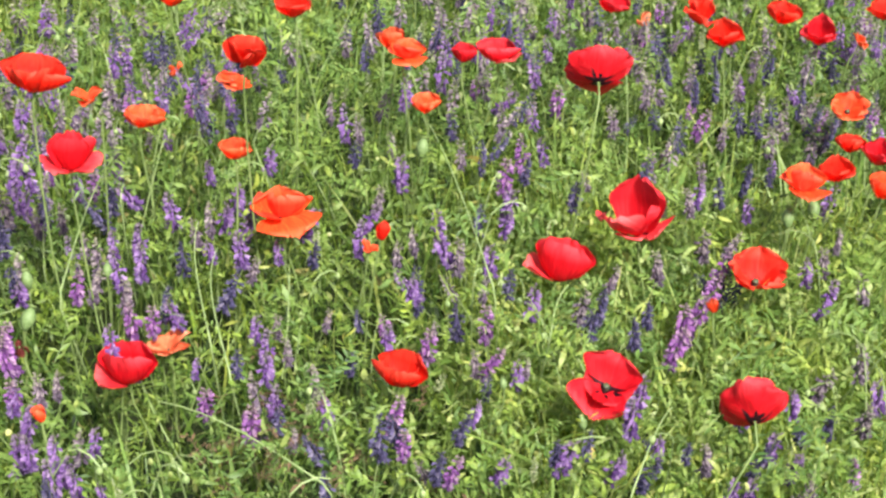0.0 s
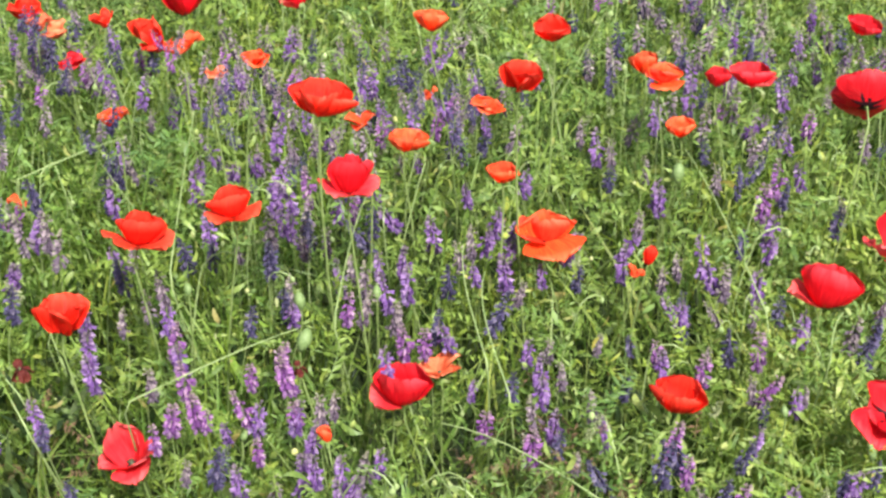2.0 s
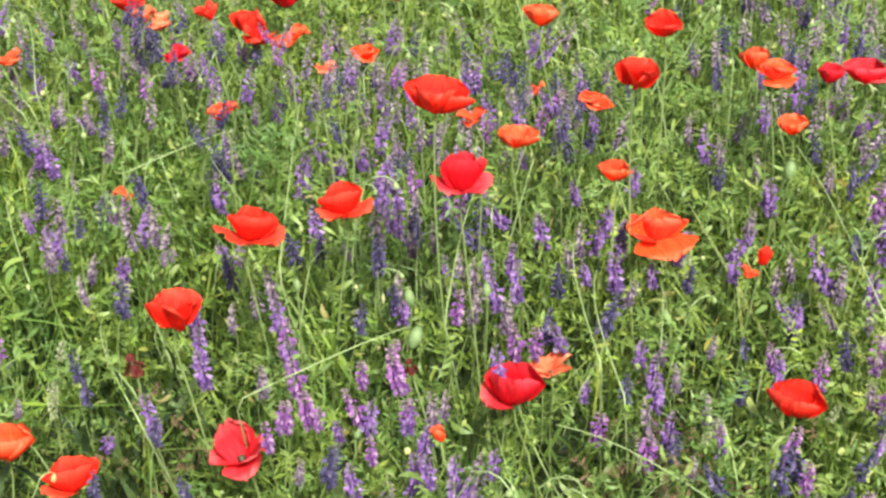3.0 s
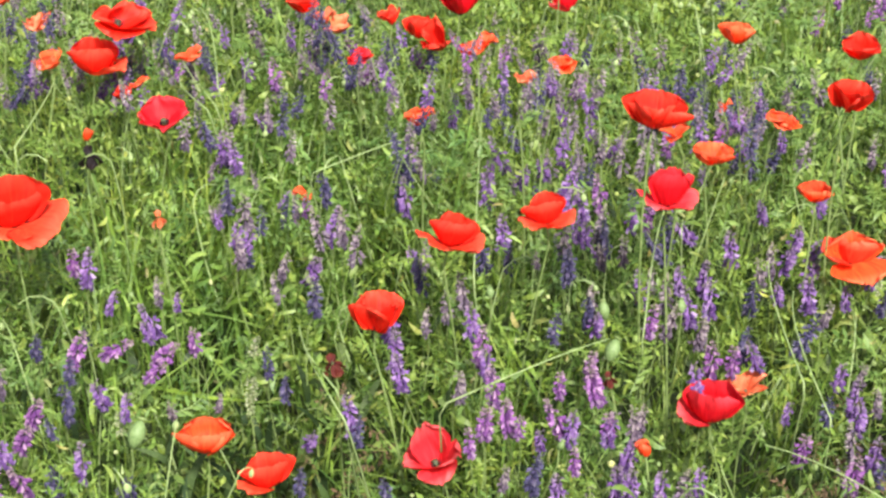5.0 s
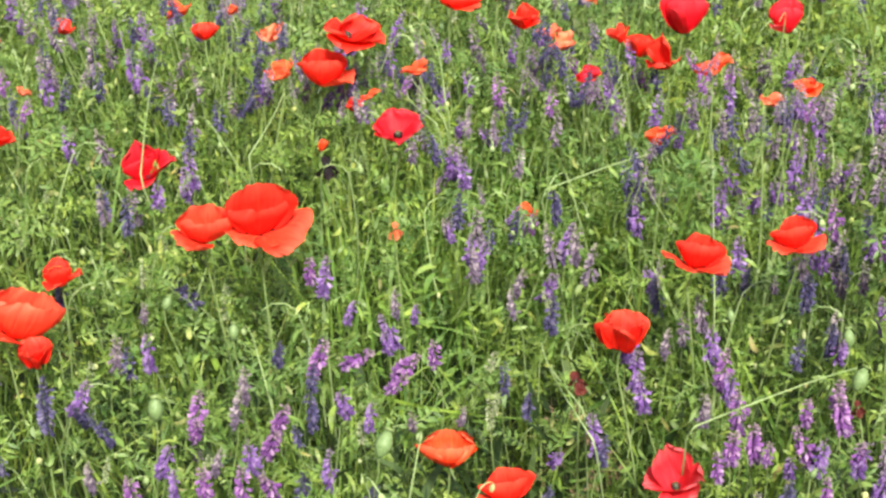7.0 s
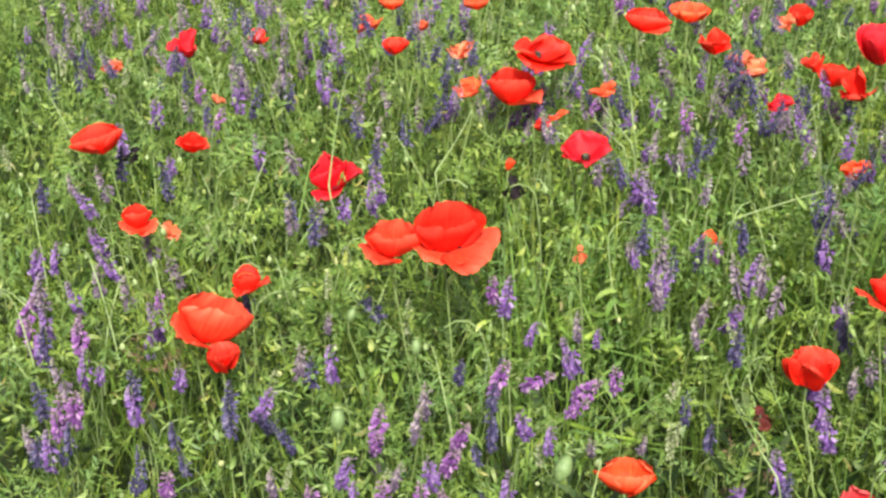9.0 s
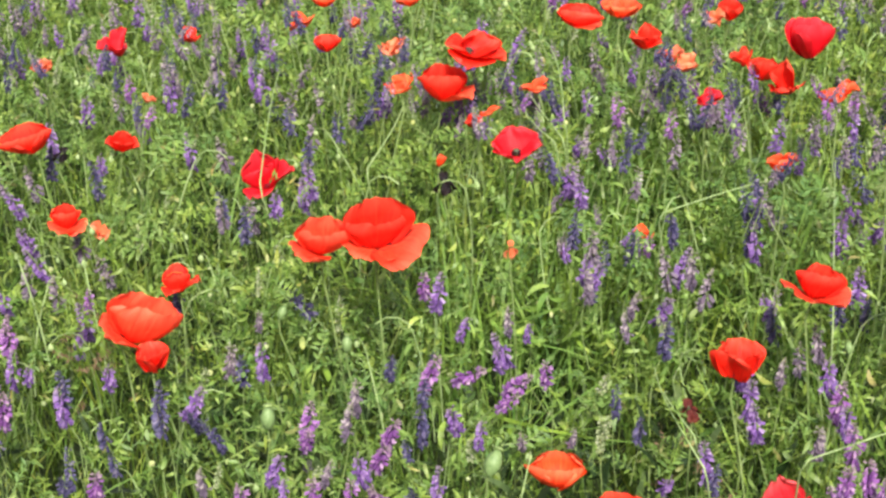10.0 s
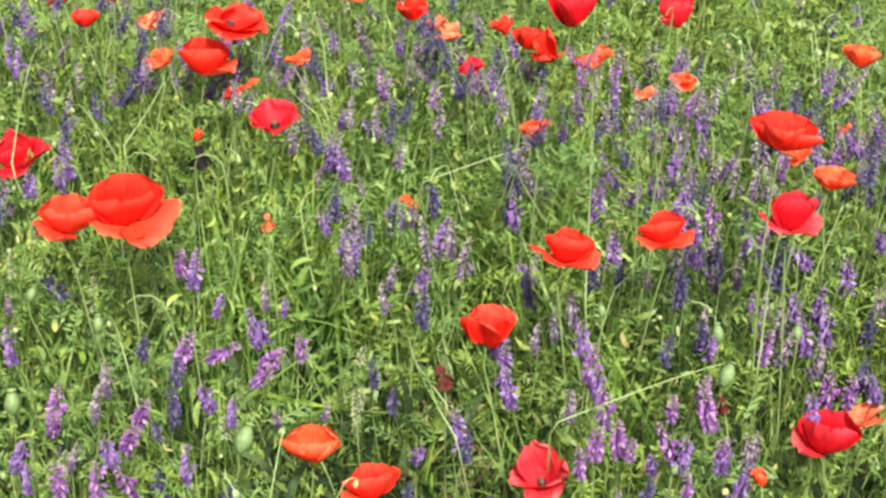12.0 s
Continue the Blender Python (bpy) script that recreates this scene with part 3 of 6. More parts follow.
poppy(-0.989, 2.423, 0.692, 0.041, 0.039, "red", "cup")
poppy(-1.686, 2.206, 0.667, 0.045, 0.033, "orange", "scrap")
poppy(-1.528, 2.310, 0.687, 0.042, 0.026, "orange", "cup")
poppy(-1.851, 2.109, 0.657, 0.037, 0.028, "red", "scrap")
poppy(-1.443, 2.052, 0.647, 0.049, 0.030, "orange", "scrap")
poppy(-1.251, 2.155, 0.630, 0.046, 0.023, "orange", "scrap")
poppy(-1.815, 1.904, 0.631, 0.022, 0.023, "pale", "scrap")
poppy(-2.037, 1.947, 0.637, 0.037, 0.028, "pale", "scrap")
poppy(-1.304, 1.862, 0.621, 0.018, 0.018, "orange", "bud")
poppy(-1.151, 1.721, 0.574, 0.020, 0.028, "pale", "dry")
poppy(-1.051, 2.244, 0.673, 0.043, 0.032, "pale", "scrap")
poppy(-1.275, 1.795, 0.620, 0.035, 0.036, "black", "dry")
# blackened bloom added to stand in for the shadow under the scarlet poppy
poppy(-1.870, 1.725, 0.606, 0.027, 0.023, "black", "dry")
poppy(-0.850, 1.504, 0.517, 0.030, 0.030, "brown", "dry")
poppy(-0.510, 1.546, 0.512, 0.018, 0.023, "brown", "dry")
poppy(-1.277, 2.002, 0.645, 0.033, 0.014, "orange", "scrap")
poppy(-1.588, 2.211, 0.674, 0.027, 0.022, "orange", "scrap")
poppy(-1.671, 2.269, 0.682, 0.042, 0.024, "orange", "cup")
poppy(-1.009, 2.396, 0.687, 0.032, 0.032, "pale", "scrap")
poppy(-1.290, 1.970, 0.640, 0.028, 0.023, "red", "cup")
poppy(-0.931, 2.205, 0.701, 0.042, 0.032, "red", "scrap")
poppy(-0.400, 2.070, 0.654, 0.020, 0.021, "orange", "scrap")
poppy(0.301, 2.266, 0.677, 0.022, 0.026, "pale", "scrap")

FOLD = BLOOMS[4]  # the folded bloom with a spike and a bud before it
# ---- vetch flower spikes ----


def raceme(rng, length, count):
    """Slender hanging florets packed round one side of a stalk, in bud at the tip. Returns florets, calyxes, stalk and the simpler florets of far spikes."""
    fl, ca, lo = [], [], []
    for i in range(count):
        u = min(1.0, max(0.0, (i + rng.uniform(-0.4, 0.4)) / count))
        side = rng.normal(0, 1.05)
        size = 0.0128 * (1 - 0.60 * u ** 2.2) * rng.uniform(0.85, 1.15)
        droop = 0.75 - 1.65 * (1 - u ** 1.5) + rng.uniform(-0.22, 0.22)
        d = np.array([math.sin(side) * math.cos(droop), -math.cos(side) * math.cos(droop), math.sin(droop)])
        a = np.cross(d, [0, 0, 1.0])
        a /= np.linalg.norm(a)
        b = np.cross(a, d)
        o = np.array([0, 0, length * u]) + d * 0.001
        th = size * 0.165
        three = ((1, -0.5), (-1, -0.5), (0, 1.0))
        ring = lambda at, r, lift: [o + d * size * at + a * r * c + b * (r * q + lift) for c, q in three]
        v = np.array(ring(0.22, th * 0.75, th * 0.5) + ring(0.72, th * 1.15, th * 0.6) + [o + d * size * 1.02 - b * th * 0.4, o + d * size * 0.92 + b * th * 2.3])
        t = [f for j in range(3) for f in ((j, (j + 1) % 3, 3 + (j + 1) % 3), (j, 3 + (j + 1) % 3, 3 + j))]
        t += [(3, 4, 6), (4, 5, 6), (5, 3, 6), (3, 5, 7), (5, 4, 7)]
        fl.append((v, np.array(t), np.array([(u, 0.1)] * 3 + [(u, 0.65)] * 3 + [(u, 1.0), (u, 0.95)])))
        v = np.array([o + d * size * 0.12] + ring(0.68, th * 1.2, th * 0.7) + [o + d * size * 1.03 + b * th * 0.6])
        lo.append((v, np.array([f for j in range(3) for f in ((0, 1 + (j + 1) % 3, 1 + j), (4, 1 + j, 1 + (j + 1) % 3))]), np.array([(u, 0.1)] + [(u, 0.65)] * 3 + [(u, 1.0)])))
        c = np.array([o - d * 0.0008] + ring(0.30, th * 0.95, th * 0.5))
        ca.append((c, np.array([(0, 1, 2), (0, 2, 3), (0, 3, 1)])))
    foot = np.array([rng.uniform(-0.02, 0.02), rng.uniform(-0.02, 0.02), -rng.uniform(0.10, 0.16)])
    line = np.vstack([bend(foot, (0, 0, 0), (rng.uniform(-0.01, 0.01), 0.006, 0), 5), [0, 0, length * 0.5], [0, 0, length]])
    stalk = tube(line, np.linspace(0.0011, 0.0005, len(line)), 4)
    return joined(fl), joined(ca), stalk, joined(lo)


SPIKES = []
vr = np.random.default_rng(21)
for hue in range(5):
    for k in range(4):
        length = (0.050, 0.062, 0.074, 0.042)[k]
        SPIKES.append((hue, raceme(vr, length, int(length * 1150 * (0.85 if hue == 3 else 1.0))), length))
MADE = {}
FAR, FAR_SPIKES, BURIED = 1.97, [], []
SPIKE_SAID = ("bright violet vetch flower spike on a thin stalk", "magenta-violet vetch flower spike on a thin stalk", "dark blue-violet vetch flower spike, mostly in bud", "faded greyish violet vetch flower spike")


def spike_mesh(name, piece, mat):
    return mesh_of(name, piece[0], piece[1], mat, piece[2] if len(piece) == 3 else None, smooth=False)


def vetch_spike(x, y, z, hue, tall, tip=(0, 0), before=False):
    """A vetch raceme centred at x, y, z, of the given height; tip: degrees by which it leans sideways and away."""
    rng = RNG
    tall, tip = min(tall, 0.050 + 0.2 * max(0, tall - 0.050)), (tip[0] + rng.normal(0, 8), tip[1] + rng.normal(0, 6))
    pick = hue * 4 + int(np.argmin([abs(SPIKES[hue * 4 + k][2] - tall) + rng.uniform(0, 0.004) for k in range(4)]))
    h, (fl, ca, stalk, lo), length = SPIKES[pick]
    k = min(1.5, max(0.6, tall / length))
    if rng.uniform() < (0.22 if y < 2.0 else 0.7) and y < 3.1 and not any(abs(x - bx) < 0.07 and -0.16 < y - by < 0.02 for bx, by, _ in BLOOMS):
        BURIED.append((x, y, z))
    if not before:
        for bx, by, bz in BLOOMS:
            if abs(x - bx) < 0.05 and 0.0 < by - y < 0.16:
                z = min(z, bz + (1.6 - bz) * (by - y) / by - 0.025 - tall * 0.5)
    if y > FAR:
        pick = int(rng.choice([pick, pick, 8 + pick % 4, 12 + pick % 4]))
        FAR_SPIKES.append((pick, np.array(pose(x, y, z, -tip[1], tip[0], 0) @ Matrix.Scale(k, 4) @ Matrix.Translation((0, 0, -length / 2)) @ pose(0, 0, 0, 0, 0, rng.uniform(-60, 60)))))
        return None
    m = pose(x, y, z, -tip[1], tip[0], 0) @ Matrix.Scale(k, 4) @ Matrix.Translation((0, 0, -length / 2)) @ pose(0, 0, 0, 0, 0, rng.uniform(-60, 60))
    if pick not in MADE:
        thing = tagged(new("vetch_flower"), SPIKE_SAID[hue], "flower", "vetch flower spikes")
        part("flower_head", spike_mesh("flower_head", fl, VIOLET[hue]), thing)
        part("calyx", mesh_of("calyx", *ca, CALYX), thing, "dull purplish green calyx")
        part("stalk", mesh_of("stalk", *stalk, STEM), thing, "thin green stalk")
        thing.matrix_basis = m
        MADE[pick] = thing
        return thing
    made = copy_thing(MADE[pick], m)
    made.matrix_basis = m
    return made


for x, y, z, tall, lean in (
    (-0.661, 2.350, 0.611, 0.061, 10),
    (-0.579, 2.322, 0.611, 0.082, 8),
    (-0.554, 2.384, 0.611, 0.055, 0),
    (-0.514, 2.130, 0.587, 0.051, -5),
    (-0.480, 2.132, 0.587, 0.061, -5),
    (-0.608, 1.963, 0.564, 0.058, 10),
    (-0.466, 1.941, 0.561, 0.033, 0),
    (-0.320, 2.074, 0.579, 0.044, 5),
    (-0.351, 2.229, 0.601, 0.036, 0),
    (-0.296, 2.200, 0.597, 0.051, 0),
    (-0.253, 1.970, 0.565, 0.038, 0),
    (-0.335, 1.938, 0.560, 0.028, 0),
    (-0.376, 2.381, 0.611, 0.049, 20),
    (-0.292, 2.292, 0.610, 0.026, 0),
    (-0.168, 2.301, 0.611, 0.047, 0),
    (-0.121, 2.412, 0.611, 0.066, 0),
    (-0.009, 2.219, 0.600, 0.082, 5),
    (-0.006, 2.286, 0.609, 0.047, 5),
):
    vetch_spike(x, y, z, 0, tall, (lean, RNG.uniform(-10, 10)))
for x, y, z, tall, lean in (
    (-0.041, 2.192, 0.596, 0.051, 0),
    (-0.151, 2.070, 0.579, 0.058, 0),
    (-0.131, 1.992, 0.568, 0.038, 0),
    (-0.083, 2.016, 0.571, 0.033, 0),
    (0.056, 2.273, 0.607, 0.052, 15),
    (0.057, 2.199, 0.597, 0.061, 0),
    (0.133, 2.228, 0.601, 0.041, 0),
    (0.117, 2.124, 0.586, 0.050, 25),
    (0.095, 2.078, 0.580, 0.058, 20),
    (0.142, 2.015, 0.571, 0.038, 0),
    (-0.064, 1.954, 0.562, 0.042, 0),
    (0.394, 2.422, 0.611, 0.067, 15),
    (0.400, 2.279, 0.608, 0.037, 0),
    (0.473, 2.154, 0.590, 0.041, 0),
    (0.544, 2.061, 0.577, 0.060, 0),
    (0.472, 1.993, 0.568, 0.024, 0),
    (0.645, 2.082, 0.580, 0.030, 0),
    (-0.603, 1.911, 0.556, 0.047, 10),
):
    vetch_spike(x, y, z, 0, tall, (lean, RNG.uniform(-10, 10)))
for x, y, z, tall, lean in (
    (-0.588, 1.855, 0.548, 0.033, 0),
    (-0.554, 1.802, 0.541, 0.032, -20),
    (-0.515, 1.887, 0.553, 0.037, 0),
    (-0.441, 1.872, 0.551, 0.041, -30),
    (-0.468, 1.930, 0.559, 0.038, 0),
    (-0.488, 1.740, 0.532, 0.049, 0),
    (-0.438, 1.766, 0.536, 0.035, 0),
    (-0.425, 1.714, 0.529, 0.052, -5),
    (-0.404, 1.774, 0.537, 0.066, 0),
    (-0.395, 1.733, 0.531, 0.044, 0),
    (-0.375, 1.844, 0.547, 0.063, -8),
    (-0.311, 1.756, 0.535, 0.031, 0),
    (-0.288, 1.875, 0.551, 0.041, -5),
    (-0.268, 1.806, 0.542, 0.044, 25),
    (-0.270, 1.764, 0.536, 0.052, 10),
    (-0.262, 1.850, 0.548, 0.036, 20),
    (-0.219, 1.773, 0.537, 0.031, 0),
    (-0.335, 1.927, 0.559, 0.028, 0),
):
    vetch_spike(x, y, z, 0, tall, (lean, RNG.uniform(-10, 10)))
for x, y, z, tall, lean in (
    (-0.339, 1.630, 0.517, 0.038, 0),
    (-0.230, 1.609, 0.514, 0.033, 0),
    (-0.180, 1.824, 0.544, 0.044, 20),
    (-0.102, 1.841, 0.546, 0.054, 30),
    (-0.110, 1.797, 0.540, 0.048, 10),
    (-0.061, 1.938, 0.560, 0.037, 0),
    (-0.047, 1.729, 0.531, 0.051, -20),
    (-0.038, 1.696, 0.526, 0.034, 0),
    (-0.008, 1.821, 0.544, 0.062, -10),
    (0.001, 1.779, 0.538, 0.044, -10),
    (0.093, 1.884, 0.552, 0.045, 15),
    (0.086, 1.839, 0.546, 0.036, 10),
    (0.064, 1.759, 0.535, 0.043, 0),
    (0.121, 1.716, 0.529, 0.043, 0),
    (0.358, 1.925, 0.558, 0.037, 0),
    (0.425, 1.890, 0.553, 0.032, 0),
    (0.544, 1.917, 0.557, 0.047, 10),
    (0.483, 1.758, 0.535, 0.036, 0),
):
    vetch_spike(x, y, z, 0, tall, (lean, RNG.uniform(-10, 10)))
for x, y, z, tall, lean in (
    (0.504, 1.708, 0.528, 0.052, 15),
    (-0.499, 1.475, 0.495, 0.040, 0),
    (-0.473, 1.435, 0.490, 0.047, 10),
    (-0.469, 1.399, 0.485, 0.047, 5),
    (-0.433, 1.388, 0.483, 0.039, 0),
    (-0.415, 1.362, 0.479, 0.038, 0),
    (-0.392, 1.407, 0.486, 0.031, 0),
    (-0.370, 1.331, 0.475, 0.022, 0),
    (-0.293, 1.534, 0.504, 0.024, 0),
    (-0.211, 1.574, 0.509, 0.049, 0),
    (-0.211, 1.539, 0.504, 0.040, 0),
    (-0.191, 1.481, 0.496, 0.047, 10),
    (-0.137, 1.475, 0.495, 0.047, -15),
    (-0.066, 1.592, 0.512, 0.049, 0),
    (-0.427, 1.345, 0.477, 0.053, 0),
    (0.044, 1.474, 0.495, 0.031, 20),
    (0.077, 1.386, 0.483, 0.037, 10),
    (0.152, 1.411, 0.486, 0.046, 15),
):
    vetch_spike(x, y, z, 0, tall, (lean, RNG.uniform(-10, 10)))
for x, y, z, tall, lean in (
    (0.207, 1.396, 0.484, 0.045, 10),
    (0.258, 1.430, 0.489, 0.031, 0),
    (0.246, 1.517, 0.501, 0.056, 15),
    (0.361, 1.485, 0.497, 0.032, 0),
    (0.425, 1.507, 0.500, 0.040, 0),
    (0.394, 1.436, 0.490, 0.039, 0),
    (0.413, 1.406, 0.486, 0.046, 10),
    (0.339, 1.368, 0.480, 0.030, 0),
    (0.359, 1.369, 0.480, 0.030, 0),
    (0.534, 1.527, 0.503, 0.041, 0),
    (0.096, 1.544, 0.505, 0.032, 0),
    (-1.236, 2.290, 0.609, 0.034, 0),
    (-1.090, 2.337, 0.611, 0.056, 0),
    (-0.977, 2.264, 0.606, 0.065, 0),
    (-0.938, 2.207, 0.598, 0.074, -15),
    (-1.182, 2.005, 0.570, 0.062, -15),
    (-1.139, 1.972, 0.565, 0.061, 0),
    (-0.753, 2.229, 0.601, 0.063, 0),
):
    vetch_spike(x, y, z, 0, tall, (lean, RNG.uniform(-10, 10)))
for x, y, z, tall, lean in (
    (-0.707, 2.199, 0.597, 0.062, 0),
    (-0.699, 2.362, 0.611, 0.044, 0),
    (-0.725, 2.019, 0.572, 0.068, -15),
    (-0.631, 2.071, 0.579, 0.039, 20),
    (-0.645, 2.004, 0.569, 0.058, 0),
    (-0.656, 1.992, 0.568, 0.038, 0),
    (-0.732, 1.968, 0.564, 0.038, 0),
    (-0.680, 1.966, 0.564, 0.038, 0),
    (-1.035, 1.757, 0.535, 0.037, 0),
    (-1.055, 1.768, 0.536, 0.037, 0),
    (-0.923, 1.811, 0.542, 0.065, 0),
    (-0.930, 1.711, 0.528, 0.063, 10),
    (-0.801, 1.752, 0.534, 0.036, 0),
    (-0.727, 1.927, 0.559, 0.047, 0),
    (-0.688, 1.831, 0.545, 0.054, 0),
    (-0.588, 1.911, 0.556, 0.046, 0),
    (-0.574, 1.847, 0.547, 0.036, 0),
    (-0.801, 1.619, 0.515, 0.051, 0),
):
    vetch_spike(x, y, z, 0, tall, (lean, RNG.uniform(-10, 10)))
for x, y, z, tall, lean in (
    (-0.700, 1.639, 0.518, 0.042, 0),
    (-0.787, 1.571, 0.509, 0.050, 0),
    (-0.772, 1.531, 0.503, 0.049, 0),
    (-0.817, 1.447, 0.491, 0.048, -15),
    (-0.880, 1.385, 0.483, 0.040, 0),
    (-0.852, 1.397, 0.484, 0.032, 20),
    (-0.548, 1.468, 0.494, 0.039, 0),
    (-0.490, 1.423, 0.488, 0.069, 10),
    (-0.550, 1.364, 0.480, 0.053, 0),
    (-0.581, 1.442, 0.491, 0.031, 0),
    (-1.790, 2.271, 0.607, 0.047, 0),
    (-1.759, 2.227, 0.601, 0.047, 0),
    (-1.754, 2.162, 0.592, 0.034, 0),
    (-1.712, 2.105, 0.584, 0.067, 0),
    (-1.664, 2.168, 0.592, 0.079, 15),
    (-1.646, 2.072, 0.579, 0.066, 5),
    (-1.571, 1.993, 0.568, 0.063, 0),
    (-1.524, 1.868, 0.550, 0.051, 0),
):
    vetch_spike(x, y, z, 0, tall, (lean, RNG.uniform(-10, 10)))
for x, y, z, tall, lean in (
    (-1.612, 2.263, 0.606, 0.046, 0),
    (-1.524, 2.147, 0.589, 0.055, 15),
    (-1.512, 2.070, 0.579, 0.054, 25),
    (-1.340, 2.366, 0.611, 0.057, 15),
    (-1.139, 1.991, 0.568, 0.060, 0),
    (-1.114, 1.950, 0.562, 0.049, 0),
    (-1.359, 2.167, 0.592, 0.032, 0),
    (-1.515, 1.832, 0.545, 0.050, 10),
    (-1.548, 1.797, 0.540, 0.040, 0),
    (-1.236, 1.667, 0.522, 0.054, 0),
    (-1.175, 1.600, 0.513, 0.031, 15),
    (-1.116, 1.576, 0.509, 0.052, 0),
    (-1.090, 1.616, 0.515, 0.026, 0),
    (-1.092, 1.798, 0.541, 0.023, 0),
    (-1.412, 1.468, 0.494, 0.044, -10),
    (-1.132, 1.432, 0.489, 0.041, 0),
    (-1.089, 1.415, 0.487, 0.032, 0),
    (-1.309, 1.289, 0.469, 0.040, 0),
):
    vetch_spike(x, y, z, 0, tall, (lean, RNG.uniform(-10, 10)))
for x, y, z, tall, lean in (
    (-1.283, 1.256, 0.465, 0.032, 0),
    (-1.212, 1.317, 0.473, 0.040, 0),
    (-1.109, 1.319, 0.473, 0.047, 5),
    (-1.113, 1.554, 0.506, 0.034, 0),
    (-2.099, 2.175, 0.593, 0.073, 20),
    (-2.059, 2.294, 0.610, 0.062, 0),
    (-1.986, 2.225, 0.600, 0.048, 10),
    (-1.819, 2.235, 0.602, 0.047, 0),
    (-1.808, 2.258, 0.605, 0.047, 0),
    (-1.824, 2.152, 0.590, 0.080, 0),
    (-1.744, 2.134, 0.588, 0.068, 0),
    (-1.972, 2.065, 0.578, 0.035, 0),
    (-1.857, 2.037, 0.574, 0.067, -10),
    (-1.973, 1.961, 0.563, 0.045, 0),
    (-1.855, 1.938, 0.560, 0.044, -8),
    (-1.745, 1.898, 0.554, 0.053, 0),
    (-1.986, 1.868, 0.550, 0.055, 0),
    (-1.866, 1.823, 0.544, 0.032, 0),
):
    vetch_spike(x, y, z, 0, tall, (lean, RNG.uniform(-10, 10)))
for x, y, z, tall, lean in (
    (-2.261, 2.001, 0.569, 0.048, 0),
    (-1.949, 1.696, 0.526, 0.047, -25),
    (-1.906, 1.559, 0.507, 0.040, 0),
    (-1.871, 1.612, 0.514, 0.070, 0),
    (-1.824, 1.568, 0.508, 0.059, -30),
    (-1.885, 1.482, 0.496, 0.068, 0),
    (-1.840, 1.430, 0.489, 0.047, 0),
    (-1.688, 1.474, 0.495, 0.065, 0),
    (-1.829, 1.485, 0.497, 0.048, -20),
    (-1.704, 1.353, 0.478, 0.027, 0),
    (-1.670, 1.435, 0.490, 0.045, 0),
    (-1.597, 1.379, 0.482, 0.035, 0),
    (-1.461, 1.368, 0.480, 0.060, 10),
    (-0.630, 2.052, 0.576, 0.050, -4),
    (-0.271, 2.093, 0.582, 0.054, -1),
    (-0.437, 2.100, 0.583, 0.041, 10),
    (-0.300, 1.830, 0.545, 0.045, 1),
    (-0.670, 2.116, 0.585, 0.047, 15),
):
    vetch_spike(x, y, z, 0, tall, (lean, RNG.uniform(-10, 10)))
for x, y, z, tall, lean in (
    (-0.541, 1.661, 0.521, 0.040, -1),
    (-0.666, 1.563, 0.508, 0.041, 3),
    (-0.407, 1.574, 0.509, 0.040, -3),
    (-0.527, 2.217, 0.599, 0.063, 2),
    (-0.402, 1.344, 0.477, 0.038, 9),
    (-0.610, 2.186, 0.595, 0.059, -9),
    (-1.628, 1.315, 0.473, 0.044, -3),
    (-1.728, 1.358, 0.479, 0.050, 4),
    (-1.930, 1.541, 0.504, 0.044, 4),
    (-1.813, 1.382, 0.482, 0.053, 4),
    (-1.688, 1.209, 0.458, 0.050, 9),
    (-0.855, 2.002, 0.569, 0.047, -10),
    (-0.839, 1.892, 0.554, 0.058, -5),
):
    vetch_spike(x, y, z, 0, tall, (lean, RNG.uniform(-10, 10)))
for x, y, z, tall, lean in (
    (-0.494, 2.048, 0.576, 0.059, 0),
    (0.111, 2.006, 0.570, 0.057, -5),
    (-0.470, 1.678, 0.524, 0.039, 0),
    (-0.387, 1.617, 0.515, 0.050, 0),
    (-0.362, 1.618, 0.515, 0.037, 0),
    (0.086, 1.950, 0.562, 0.046, 0),
    (-0.070, 1.618, 0.515, 0.033, 0),
    (0.058, 1.635, 0.518, 0.041, 0),
    (0.374, 1.758, 0.535, 0.044, 30),
    (0.355, 1.711, 0.528, 0.047, 20),
    (0.333, 1.666, 0.522, 0.051, 10),
    (0.310, 1.648, 0.520, 0.071, 8),
    (-0.530, 1.547, 0.505, 0.050, 0),
    (-0.275, 1.477, 0.496, 0.039, 0),
    (-0.217, 1.447, 0.491, 0.054, -5),
    (-0.013, 1.589, 0.511, 0.040, 0),
    (-0.050, 1.488, 0.497, 0.047, 15),
    (-0.037, 1.420, 0.488, 0.034, 0),
):
    vetch_spike(x, y, z, 1, tall, (lean, RNG.uniform(-10, 10)))
